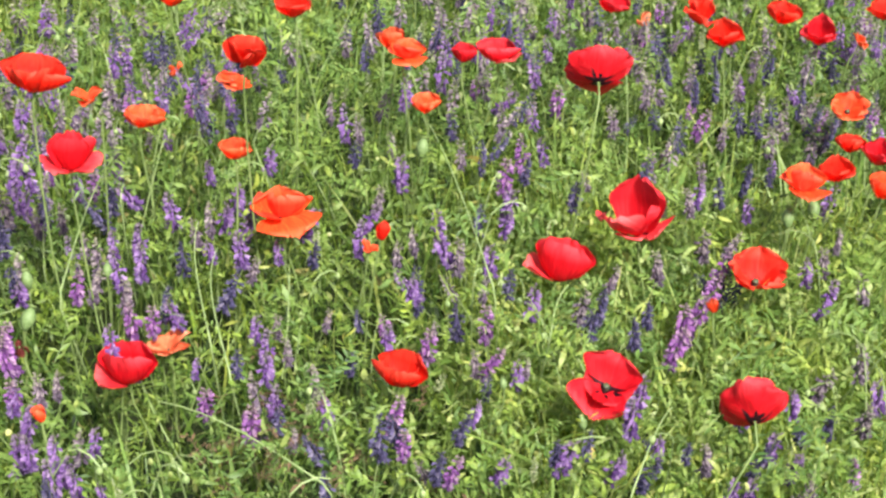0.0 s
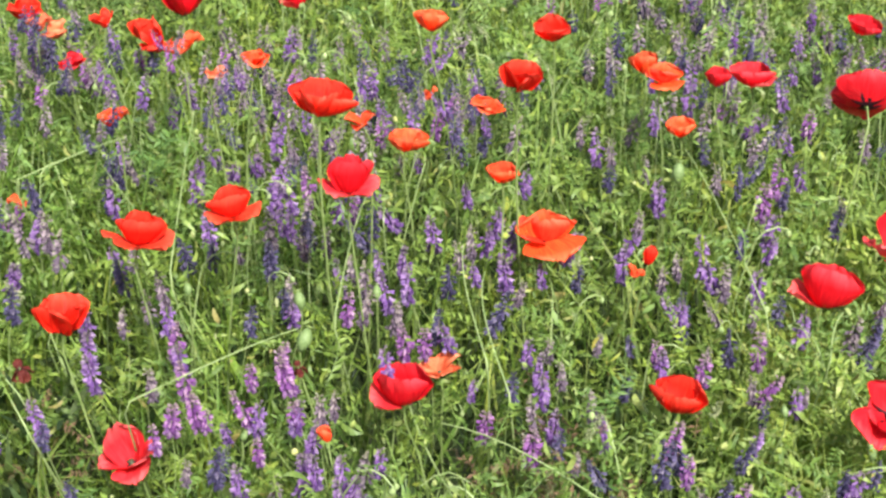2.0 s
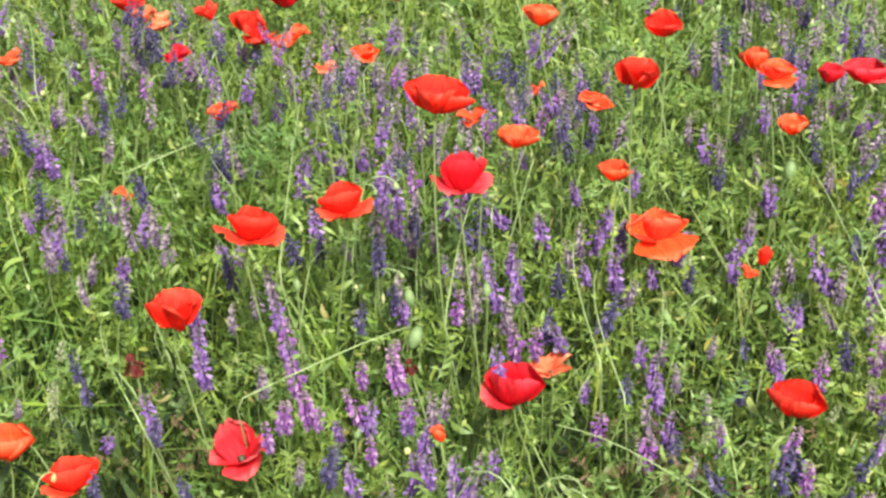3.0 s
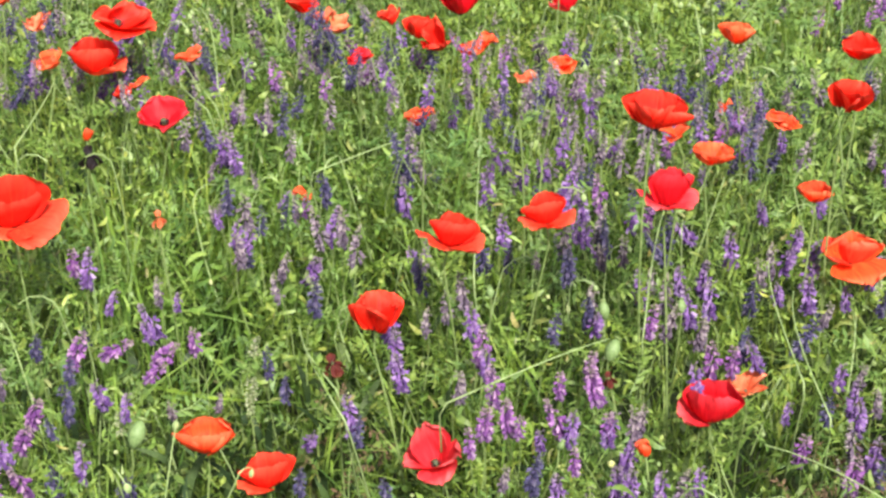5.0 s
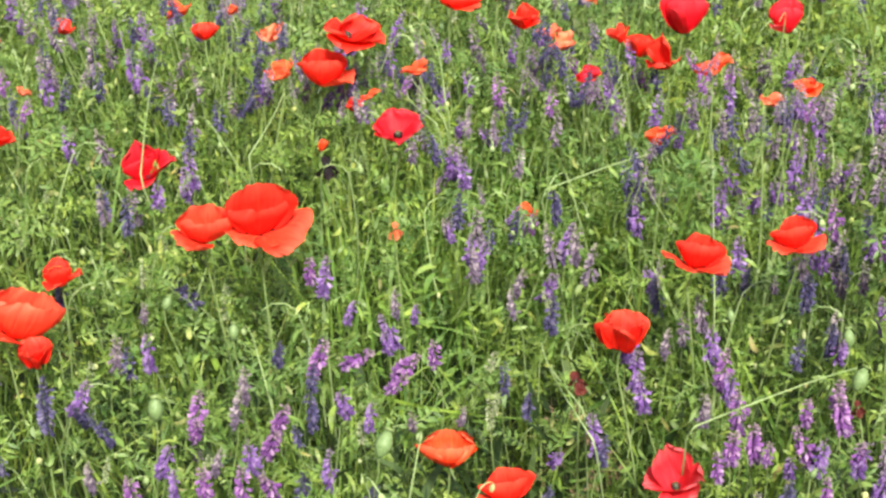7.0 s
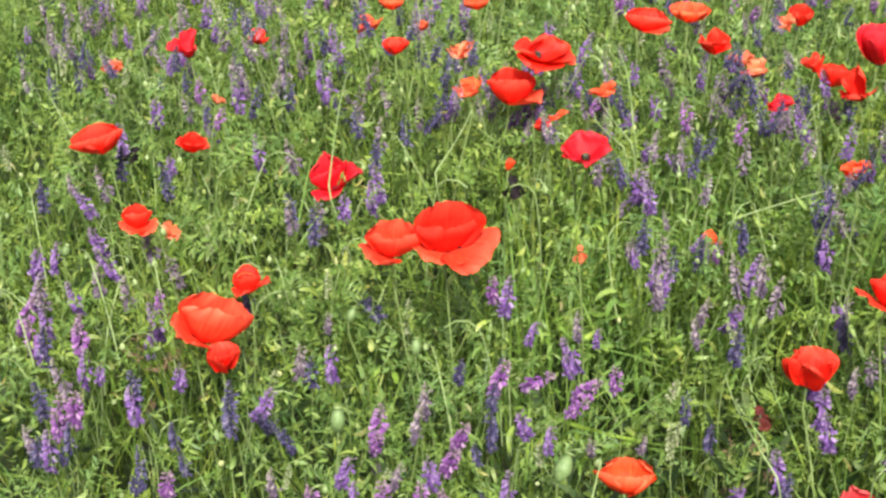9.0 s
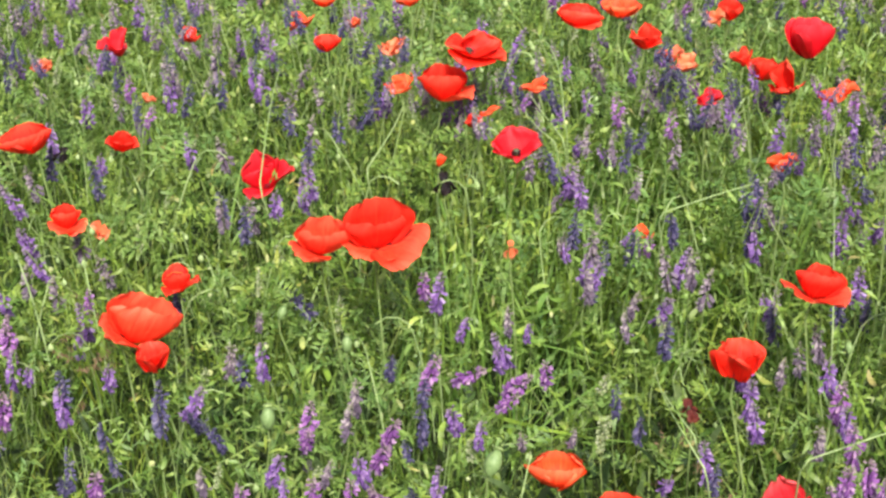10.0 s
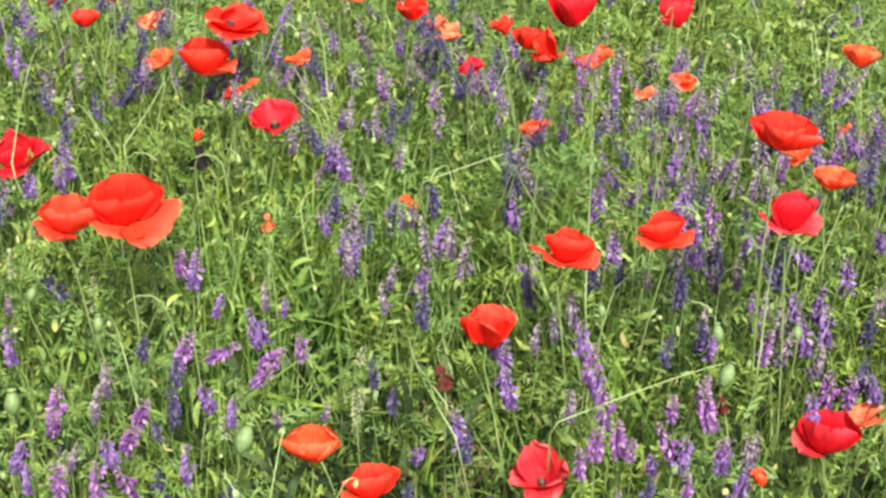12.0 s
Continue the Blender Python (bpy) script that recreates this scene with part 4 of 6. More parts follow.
for x, y, z, tall, lean in (
    (-0.383, 1.585, 0.511, 0.025, 0),
    (0.065, 1.563, 0.508, 0.048, 15),
    (0.022, 1.383, 0.482, 0.037, 0),
    (0.299, 1.605, 0.513, 0.058, 0),
    (0.480, 1.401, 0.485, 0.031, 0),
    (-0.677, 1.598, 0.512, 0.050, 0),
    (-0.651, 1.527, 0.503, 0.065, -8),
    (-0.629, 1.475, 0.495, 0.055, 0),
    (-0.653, 1.458, 0.493, 0.032, 0),
    (-0.608, 1.458, 0.493, 0.024, 0),
    (-0.568, 1.481, 0.496, 0.063, -10),
    (-0.534, 1.553, 0.506, 0.065, 0),
    (-0.571, 1.540, 0.504, 0.032, 0),
    (-0.505, 1.477, 0.496, 0.039, 10),
    (-0.539, 1.414, 0.487, 0.031, 0),
    (-0.666, 1.424, 0.488, 0.031, 0),
    (-1.263, 1.675, 0.523, 0.036, 0),
    (-1.189, 1.506, 0.500, 0.051, 8),
):
    vetch_spike(x, y, z, 1, tall, (lean, RNG.uniform(-10, 10)))
for x, y, z, tall, lean in (
    (-1.305, 1.378, 0.482, 0.050, 10),
    (-1.294, 1.345, 0.477, 0.033, 0),
    (-1.200, 1.388, 0.483, 0.057, 15),
    (-1.194, 1.345, 0.477, 0.048, 15),
    (-1.138, 1.516, 0.501, 0.042, 40),
    (-1.069, 1.513, 0.501, 0.050, 45),
    (-1.073, 1.480, 0.496, 0.033, 45),
    (-1.250, 1.263, 0.466, 0.040, 0),
    (-1.204, 1.272, 0.467, 0.039, 0),
    (-1.172, 1.279, 0.468, 0.055, 0),
    (-1.330, 1.233, 0.461, 0.040, 0),
    (-1.045, 1.545, 0.505, 0.034, 0),
    (-2.032, 2.171, 0.593, 0.072, 0),
    (-1.970, 2.283, 0.608, 0.061, 0),
    (-1.871, 1.434, 0.489, 0.067, 0),
    (-1.779, 1.422, 0.488, 0.046, 0),
    (-1.706, 1.514, 0.501, 0.028, 0),
    (-1.838, 1.392, 0.484, 0.056, 0),
):
    vetch_spike(x, y, z, 1, tall, (lean, RNG.uniform(-10, 10)))
for x, y, z, tall, lean in (
    (-1.769, 1.406, 0.486, 0.055, 0),
    (-1.700, 1.285, 0.469, 0.053, 15),
    (-1.713, 1.271, 0.467, 0.044, 0),
    (-1.704, 1.251, 0.464, 0.035, 0),
    (-1.512, 1.200, 0.457, 0.041, 0),
    (-0.565, 1.943, 0.561, 0.051, -7),
    (-0.492, 1.897, 0.554, 0.037, 5),
    (-0.650, 1.460, 0.493, 0.036, 2),
    (-0.537, 1.581, 0.510, 0.033, 0),
):
    vetch_spike(x, y, z, 1, tall, (lean, RNG.uniform(-10, 10)))
for x, y, z, tall, lean in (
    (-0.399, 2.374, 0.611, 0.038, 0),
    (-0.471, 2.255, 0.605, 0.042, 0),
    (-0.131, 2.260, 0.605, 0.042, 0),
    (-0.047, 2.300, 0.611, 0.032, 0),
    (0.078, 2.026, 0.572, 0.048, 15),
    (0.020, 2.001, 0.569, 0.038, 0),
    (0.049, 1.996, 0.568, 0.047, 0),
    (0.281, 2.318, 0.611, 0.037, 0),
    (0.378, 2.195, 0.596, 0.051, -15),
    (0.412, 2.214, 0.599, 0.052, 0),
    (0.507, 2.269, 0.606, 0.053, 0),
    (0.541, 2.174, 0.593, 0.052, 0),
    (0.607, 2.276, 0.607, 0.059, 0),
    (-0.541, 1.828, 0.545, 0.032, 0),
    (-0.476, 1.832, 0.545, 0.055, -20),
    (-0.462, 1.871, 0.551, 0.055, 0),
    (-0.590, 1.776, 0.537, 0.036, 0),
    (-0.342, 1.742, 0.533, 0.052, 0),
):
    vetch_spike(x, y, z, 2, tall, (lean, RNG.uniform(-10, 10)))
for x, y, z, tall, lean in (
    (-0.268, 1.683, 0.524, 0.068, 20),
    (-0.346, 1.651, 0.520, 0.042, 0),
    (0.051, 1.849, 0.548, 0.036, 0),
    (0.089, 1.714, 0.529, 0.034, 0),
    (0.114, 1.965, 0.564, 0.037, 0),
    (-0.103, 1.632, 0.517, 0.025, 0),
    (0.022, 1.638, 0.518, 0.050, 0),
    (0.185, 1.909, 0.556, 0.041, 0),
    (-0.173, 1.775, 0.537, 0.035, 0),
    (0.386, 1.927, 0.559, 0.037, 0),
    (0.429, 1.963, 0.564, 0.048, 0),
    (0.469, 1.975, 0.565, 0.029, 0),
    (0.203, 1.675, 0.523, 0.059, 10),
    (0.191, 1.642, 0.519, 0.042, 0),
    (0.264, 1.662, 0.521, 0.034, 0),
    (0.243, 1.623, 0.516, 0.041, 0),
    (-0.246, 1.547, 0.505, 0.032, 0),
    (-0.185, 1.454, 0.492, 0.031, 0),
):
    vetch_spike(x, y, z, 2, tall, (lean, RNG.uniform(-10, 10)))
for x, y, z, tall, lean in (
    (-0.141, 1.410, 0.486, 0.038, -25),
    (-0.120, 1.351, 0.478, 0.037, 0),
    (-0.048, 1.446, 0.491, 0.046, 0),
    (-0.067, 1.432, 0.489, 0.046, 0),
    (-0.109, 1.554, 0.506, 0.032, 0),
    (0.003, 1.387, 0.483, 0.037, 0),
    (-0.426, 1.328, 0.475, 0.038, 0),
    (0.031, 1.450, 0.492, 0.038, 25),
    (0.139, 1.415, 0.487, 0.038, 0),
    (0.176, 1.430, 0.489, 0.031, 0),
    (0.245, 1.389, 0.483, 0.045, 20),
    (0.427, 1.456, 0.493, 0.032, 0),
    (0.465, 1.481, 0.496, 0.040, 0),
    (0.291, 1.422, 0.488, 0.023, 0),
    (-1.056, 2.285, 0.609, 0.055, 0),
    (-1.036, 2.355, 0.611, 0.101, 0),
    (-1.007, 2.219, 0.600, 0.075, -10),
    (-0.966, 2.213, 0.599, 0.064, 0),
):
    vetch_spike(x, y, z, 2, tall, (lean, RNG.uniform(-10, 10)))
for x, y, z, tall, lean in (
    (-0.872, 1.986, 0.567, 0.049, 0),
    (-0.850, 2.002, 0.569, 0.049, 0),
    (-0.848, 1.959, 0.563, 0.048, 0),
    (-0.736, 2.164, 0.592, 0.041, 0),
    (-0.668, 2.210, 0.598, 0.041, 0),
    (-1.014, 1.883, 0.552, 0.048, 0),
    (-0.914, 1.654, 0.520, 0.044, 0),
    (-0.855, 1.903, 0.555, 0.047, 0),
    (-0.783, 1.724, 0.530, 0.044, 0),
    (-0.708, 1.773, 0.537, 0.062, 0),
    (-0.668, 1.776, 0.537, 0.036, 0),
    (-0.589, 1.771, 0.537, 0.053, 0),
    (-0.590, 1.644, 0.519, 0.034, 0),
    (-0.555, 1.680, 0.524, 0.051, 0),
    (-0.800, 1.421, 0.488, 0.032, 0),
    (-0.848, 1.330, 0.475, 0.031, 0),
    (-0.903, 1.478, 0.496, 0.033, 0),
    (-0.755, 1.370, 0.481, 0.031, 0),
):
    vetch_spike(x, y, z, 2, tall, (lean, RNG.uniform(-10, 10)))
for x, y, z, tall, lean in (
    (-1.629, 2.024, 0.572, 0.043, 0),
    (-1.557, 1.939, 0.560, 0.052, 0),
    (-1.555, 2.224, 0.600, 0.079, 0),
    (-1.212, 2.009, 0.570, 0.061, 0),
    (-1.541, 2.023, 0.572, 0.042, 0),
    (-1.328, 2.236, 0.602, 0.033, 0),
    (-1.421, 1.595, 0.512, 0.055, -45),
    (-1.431, 1.443, 0.491, 0.035, 0),
    (-1.245, 1.501, 0.499, 0.034, 0),
    (-1.186, 1.468, 0.494, 0.033, 0),
    (-1.168, 1.409, 0.486, 0.049, 0),
    (-1.132, 1.286, 0.469, 0.039, 0),
    (-1.169, 1.364, 0.480, 0.024, 0),
    (-2.210, 2.004, 0.569, 0.036, 0),
    (-2.286, 2.128, 0.587, 0.050, 0),
    (-2.006, 2.296, 0.610, 0.049, 0),
    (-1.780, 2.076, 0.580, 0.056, 0),
    (-1.930, 1.991, 0.567, 0.045, 0),
):
    vetch_spike(x, y, z, 2, tall, (lean, RNG.uniform(-10, 10)))
for x, y, z, tall, lean in (
    (-1.947, 1.810, 0.542, 0.054, 0),
    (-1.855, 1.786, 0.539, 0.063, 0),
    (-1.584, 1.555, 0.507, 0.037, 0),
    (-1.641, 1.796, 0.540, 0.050, 0),
    (-1.571, 1.740, 0.532, 0.049, 0),
    (-1.809, 1.382, 0.482, 0.074, 0),
    (-1.645, 1.342, 0.477, 0.053, 10),
    (-1.521, 1.378, 0.482, 0.069, 0),
    (-1.493, 1.331, 0.475, 0.042, 0),
    (-1.702, 1.203, 0.457, 0.034, 0),
    (-1.552, 1.188, 0.455, 0.025, 0),
    (-1.547, 1.282, 0.468, 0.034, 0),
    (-1.675, 1.238, 0.462, 0.034, 0),
    (-0.480, 1.982, 0.566, 0.039, -7),
    (-0.539, 2.036, 0.574, 0.057, 4),
    (-0.514, 2.131, 0.587, 0.060, 5),
    (-0.553, 1.842, 0.547, 0.048, 6),
    (-0.341, 2.175, 0.593, 0.041, 3),
):
    vetch_spike(x, y, z, 2, tall, (lean, RNG.uniform(-10, 10)))
for x, y, z, tall, lean in (
    (-0.582, 1.387, 0.483, 0.044, 5),
    (-1.755, 1.286, 0.469, 0.053, 10),
    (-2.022, 1.695, 0.526, 0.049, 6),
    (-1.094, 1.853, 0.548, 0.047, -4),
    (-0.963, 1.892, 0.554, 0.055, -3),
):
    vetch_spike(x, y, z, 2, tall, (lean, RNG.uniform(-10, 10)))
for x, y, z, tall, lean in (
    (-0.599, 2.246, 0.603, 0.043, 0),
    (-0.508, 2.033, 0.573, 0.044, 0),
    (-0.353, 2.057, 0.577, 0.049, -8),
    (-0.258, 2.277, 0.608, 0.063, 0),
    (-0.385, 2.186, 0.595, 0.041, 0),
    (-0.576, 2.058, 0.577, 0.040, 0),
    (-0.711, 2.357, 0.611, 0.067, 0),
    (-0.509, 2.364, 0.611, 0.055, 0),
    (-0.131, 2.339, 0.611, 0.064, 0),
    (-0.017, 2.409, 0.611, 0.088, 0),
    (-0.085, 2.440, 0.611, 0.055, 0),
    (-0.093, 2.126, 0.587, 0.050, 0),
    (-0.173, 2.106, 0.584, 0.039, 0),
    (0.007, 2.363, 0.611, 0.048, 0),
    (0.007, 2.072, 0.579, 0.039, 0),
    (0.091, 2.395, 0.611, 0.076, 0),
    (0.181, 2.415, 0.611, 0.055, 0),
    (0.034, 2.402, 0.611, 0.044, 0),
):
    vetch_spike(x, y, z, 3, tall, (lean, RNG.uniform(-10, 10)))
for x, y, z, tall, lean in (
    (-0.131, 2.056, 0.577, 0.039, 0),
    (0.249, 2.446, 0.611, 0.039, 0),
    (0.268, 2.387, 0.611, 0.049, -20),
    (0.353, 2.347, 0.611, 0.043, 0),
    (0.374, 2.496, 0.611, 0.046, 0),
    (0.339, 2.250, 0.604, 0.052, -15),
    (0.378, 2.236, 0.602, 0.042, 0),
    (0.307, 2.183, 0.595, 0.046, 0),
    (0.525, 2.386, 0.611, 0.055, 0),
    (0.439, 2.122, 0.586, 0.060, 0),
    (0.553, 2.121, 0.586, 0.051, 0),
    (0.576, 2.100, 0.583, 0.051, 0),
    (0.574, 2.265, 0.606, 0.053, 0),
    (0.331, 2.027, 0.573, 0.048, 0),
    (0.295, 1.990, 0.567, 0.048, 0),
    (0.694, 2.475, 0.611, 0.058, 0),
    (0.697, 2.402, 0.611, 0.068, 0),
    (0.482, 2.065, 0.578, 0.049, 0),
):
    vetch_spike(x, y, z, 3, tall, (lean, RNG.uniform(-10, 10)))
for x, y, z, tall, lean in (
    (0.416, 2.075, 0.579, 0.040, 0),
    (0.348, 2.071, 0.579, 0.049, 0),
    (-0.553, 1.872, 0.551, 0.047, 10),
    (-0.473, 1.758, 0.535, 0.035, 0),
    (-0.453, 1.736, 0.532, 0.053, 0),
    (-0.335, 1.796, 0.540, 0.040, 0),
    (-0.317, 1.828, 0.545, 0.040, 0),
    (-0.247, 1.724, 0.530, 0.034, 0),
    (-0.442, 1.679, 0.524, 0.043, 0),
    (-0.205, 1.616, 0.515, 0.033, 0),
    (-0.519, 1.817, 0.543, 0.036, 0),
    (-0.546, 1.702, 0.527, 0.044, 0),
    (-0.038, 1.795, 0.540, 0.035, 0),
    (-0.059, 1.764, 0.536, 0.035, 0),
    (0.059, 1.701, 0.527, 0.034, 0),
    (-0.143, 1.630, 0.517, 0.025, 0),
    (-0.092, 1.886, 0.553, 0.036, 0),
    (0.020, 1.768, 0.536, 0.043, 0),
):
    vetch_spike(x, y, z, 3, tall, (lean, RNG.uniform(-10, 10)))
for x, y, z, tall, lean in (
    (-0.006, 1.616, 0.515, 0.025, 0),
    (0.183, 1.696, 0.526, 0.051, 0),
    (0.283, 1.759, 0.535, 0.044, 0),
    (0.353, 1.811, 0.542, 0.054, 0),
    (0.395, 1.807, 0.542, 0.036, 30),
    (0.340, 1.905, 0.555, 0.037, 0),
    (0.510, 1.783, 0.538, 0.040, 0),
    (0.536, 1.827, 0.545, 0.032, 0),
    (0.225, 1.733, 0.531, 0.034, 0),
    (0.290, 1.975, 0.565, 0.038, 0),
    (0.556, 1.728, 0.531, 0.044, 0),
    (-0.475, 1.486, 0.497, 0.040, 0),
    (-0.406, 1.398, 0.484, 0.046, 0),
    (-0.465, 1.535, 0.504, 0.033, 0),
    (-0.190, 1.570, 0.509, 0.032, 0),
    (-0.217, 1.499, 0.499, 0.047, 0),
    (-0.168, 1.422, 0.488, 0.030, 0),
    (-0.154, 1.522, 0.502, 0.040, -15),
):
    vetch_spike(x, y, z, 3, tall, (lean, RNG.uniform(-10, 10)))
for x, y, z, tall, lean in (
    (0.044, 1.562, 0.507, 0.032, 0),
    (0.106, 1.555, 0.506, 0.024, 0),
    (0.309, 1.414, 0.487, 0.038, 0),
    (0.472, 1.544, 0.505, 0.049, 10),
    (0.522, 1.586, 0.511, 0.050, 0),
    (0.510, 1.488, 0.497, 0.057, 0),
    (0.429, 1.368, 0.480, 0.023, 0),
    (-1.249, 2.175, 0.593, 0.033, 0),
    (-1.004, 2.096, 0.582, 0.082, 0),
    (-1.138, 2.086, 0.581, 0.042, 0),
    (-1.093, 2.074, 0.579, 0.041, 0),
    (-1.040, 1.994, 0.568, 0.040, 0),
    (-1.018, 1.938, 0.560, 0.029, 0),
    (-0.829, 1.968, 0.564, 0.039, 0),
    (-0.807, 2.200, 0.597, 0.052, 0),
    (-0.757, 2.155, 0.591, 0.041, 0),
    (-0.791, 2.415, 0.611, 0.045, 0),
    (-0.757, 2.344, 0.611, 0.055, 0),
):
    vetch_spike(x, y, z, 3, tall, (lean, RNG.uniform(-10, 10)))
for x, y, z, tall, lean in (
    (-0.655, 2.354, 0.611, 0.098, 0),
    (-0.604, 2.036, 0.574, 0.039, 0),
    (-1.081, 2.230, 0.601, 0.054, 0),
    (-1.062, 1.825, 0.544, 0.057, 0),
    (-1.102, 1.808, 0.542, 0.029, 0),
    (-0.947, 1.802, 0.541, 0.065, 0),
    (-0.881, 1.770, 0.537, 0.054, 10),
    (-0.968, 1.666, 0.522, 0.036, 0),
    (-0.636, 1.779, 0.538, 0.027, 0),
    (-0.604, 1.838, 0.546, 0.054, 0),
    (-0.722, 1.700, 0.527, 0.043, 0),
    (-0.547, 1.799, 0.541, 0.035, 0),
    (-0.754, 1.629, 0.517, 0.034, 0),
    (-0.695, 1.518, 0.501, 0.041, 0),
    (-0.615, 1.375, 0.481, 0.030, 0),
    (-0.981, 1.441, 0.491, 0.025, 0),
    (-1.436, 2.217, 0.599, 0.055, 0),
    (-1.228, 2.199, 0.597, 0.054, 0),
):
    vetch_spike(x, y, z, 3, tall, (lean, RNG.uniform(-10, 10)))
for x, y, z, tall, lean in (
    (-1.594, 1.803, 0.541, 0.050, 0),
    (-1.454, 1.541, 0.504, 0.027, 0),
    (-1.123, 1.634, 0.517, 0.035, 0),
    (-1.265, 1.437, 0.490, 0.042, 0),
    (-1.245, 1.301, 0.471, 0.032, 0),
    (-1.255, 1.392, 0.484, 0.041, 10),
    (-2.365, 2.219, 0.600, 0.064, 0),
    (-2.333, 2.238, 0.602, 0.051, 0),
    (-2.200, 2.098, 0.583, 0.048, 0),
    (-1.895, 2.205, 0.598, 0.035, 0),
    (-1.690, 1.904, 0.555, 0.073, 10),
    (-1.903, 2.112, 0.585, 0.046, 0),
    (-1.993, 1.732, 0.531, 0.032, 0),
    (-1.948, 1.752, 0.534, 0.053, 0),
    (-1.792, 1.634, 0.518, 0.079, 0),
    (-1.723, 1.583, 0.510, 0.058, 0),
    (-1.814, 1.530, 0.503, 0.058, 0),
    (-1.760, 1.518, 0.501, 0.057, 0),
):
    vetch_spike(x, y, z, 3, tall, (lean, RNG.uniform(-10, 10)))
for x, y, z, tall, lean in (
    (-1.614, 1.751, 0.534, 0.049, 0),
    (-1.753, 1.333, 0.475, 0.054, 0),
    (-1.455, 1.456, 0.493, 0.044, 0),
    (-1.386, 1.244, 0.463, 0.040, 0),
    (-1.725, 1.218, 0.459, 0.035, 0),
    (-0.407, 1.665, 0.522, 0.044, -2),
    (-1.875, 1.470, 0.495, 0.055, 9),
    (-0.968, 1.710, 0.528, 0.037, 0),
    (-0.912, 1.810, 0.542, 0.046, -5),
    (-1.046, 1.735, 0.532, 0.044, 7),
):
    vetch_spike(x, y, z, 3, tall, (lean, RNG.uniform(-10, 10)))
for _ in range(420):
    x, y = RNG.uniform(-3.4, 1.9), RNG.uniform(2.75, 5.2)
    if y > 3.1 or x < -2.4 or x > 0.95:
        vetch_spike(x, y, 0.54 + RNG.normal(0, 0.03), int(RNG.integers(0, 4)), RNG.uniform(0.04, 0.07), (RNG.normal(0, 12), RNG.uniform(-10, 10)))

for _ in range(950):
    x, y = RNG.uniform(-2.4, 0.95), RNG.uniform(2.08, 3.15)
    if noise.noise(Vector((x * 2.2, y * 2.2, 4.0))) < -0.2:
        continue
    z = 0.52 + 0.147 * min(0.57, max(-0.5, y - 1.7)) + RNG.normal(0, 0.02)
    FAR_SPIKES.append((int(RNG.choice([0, 1, 3, 4, 8, 11, 12, 13, 14, 15])), np.array(pose(x, y, z, RNG.normal(0, 12), RNG.normal(0, 15), 0) @ Matrix.Scale(RNG.uniform(0.65, 1.0), 4) @ Matrix.Translation((0, 0, -0.03)))))

for x, y, z in WILTED:
    for _ in range(3):
        FAR_SPIKES.append((int(RNG.choice([0, 4, 8, 9, 12, 13])), np.array(pose(x + RNG.normal(0, 0.022), y - RNG.uniform(0.02, 0.06), z + RNG.uniform(-0.02, 0.025), RNG.normal(0, 10), RNG.normal(0, 16), 0) @ Matrix.Scale(RNG.uniform(0.55, 0.85), 4) @ Matrix.Translation((0, 0, -0.02)))))

for x, y, z in BURIED:
    FAR_SPIKES.append((int(RNG.integers(8, 16)), np.array(pose(x + RNG.normal(0, 0.06), y + RNG.normal(0, 0.06), z - RNG.uniform(0.02, 0.05), RNG.normal(0, 10), RNG.normal(0, 14), 0) @ Matrix.Scale(RNG.uniform(0.6, 0.9), 4) @ Matrix.Translation((0, 0, -0.03)))))

for _ in range(260):
    x, y = RNG.uniform(-2.5, 1.0), RNG.uniform(1.25, 3.1)
    z = 0.50 + 0.147 * min(0.57, max(-0.5, y - 1.7)) + RNG.normal(0, 0.02)
    if any(abs(x - bx) < 0.07 and -0.2 < y - by < 0.02 for bx, by, _ in BLOOMS):
        continue
    FAR_SPIKES.append((int(RNG.integers(16, 20)), np.array(pose(x, y, z, RNG.normal(0, 14), RNG.normal(0, 16), 0) @ Matrix.Scale(RNG.uniform(0.4, 0.7), 4) @ Matrix.Translation((0, 0, -0.03)))))


def far_spikes(name, which, mat_of, label):
    """The spikes past the near stretch, joined hue by hue."""
    for hue in range(5):
        pieces = []
        for pick, m in FAR_SPIKES:
            if pick // 4 == hue:
                v, t, *uv = SPIKES[pick][1][which]
                pieces.append((v @ m[:3, :3].T + m[:3, 3], t, *uv))
        if pieces:
            tagged(new(name, spike_mesh(name, joined(pieces), mat_of(hue))), label[hue] if isinstance(label, tuple) else label, "vegetation", kind="stuff")


far_spikes("far_vetch_flowers", 3, lambda h: VIOLET[h], ("bright violet vetch flowers deeper in the meadow", "magenta-violet vetch flowers deeper in the meadow", "dark blue-violet vetch flowers deeper in the meadow", "faded greyish vetch flowers deeper in the meadow", "pale green unopened vetch spikes"))
far_spikes("far_vetch_stalks", 2, lambda h: STEM, "thin green vetch stalks deeper in the meadow")

# ---- poppy pods and nodding buds ----


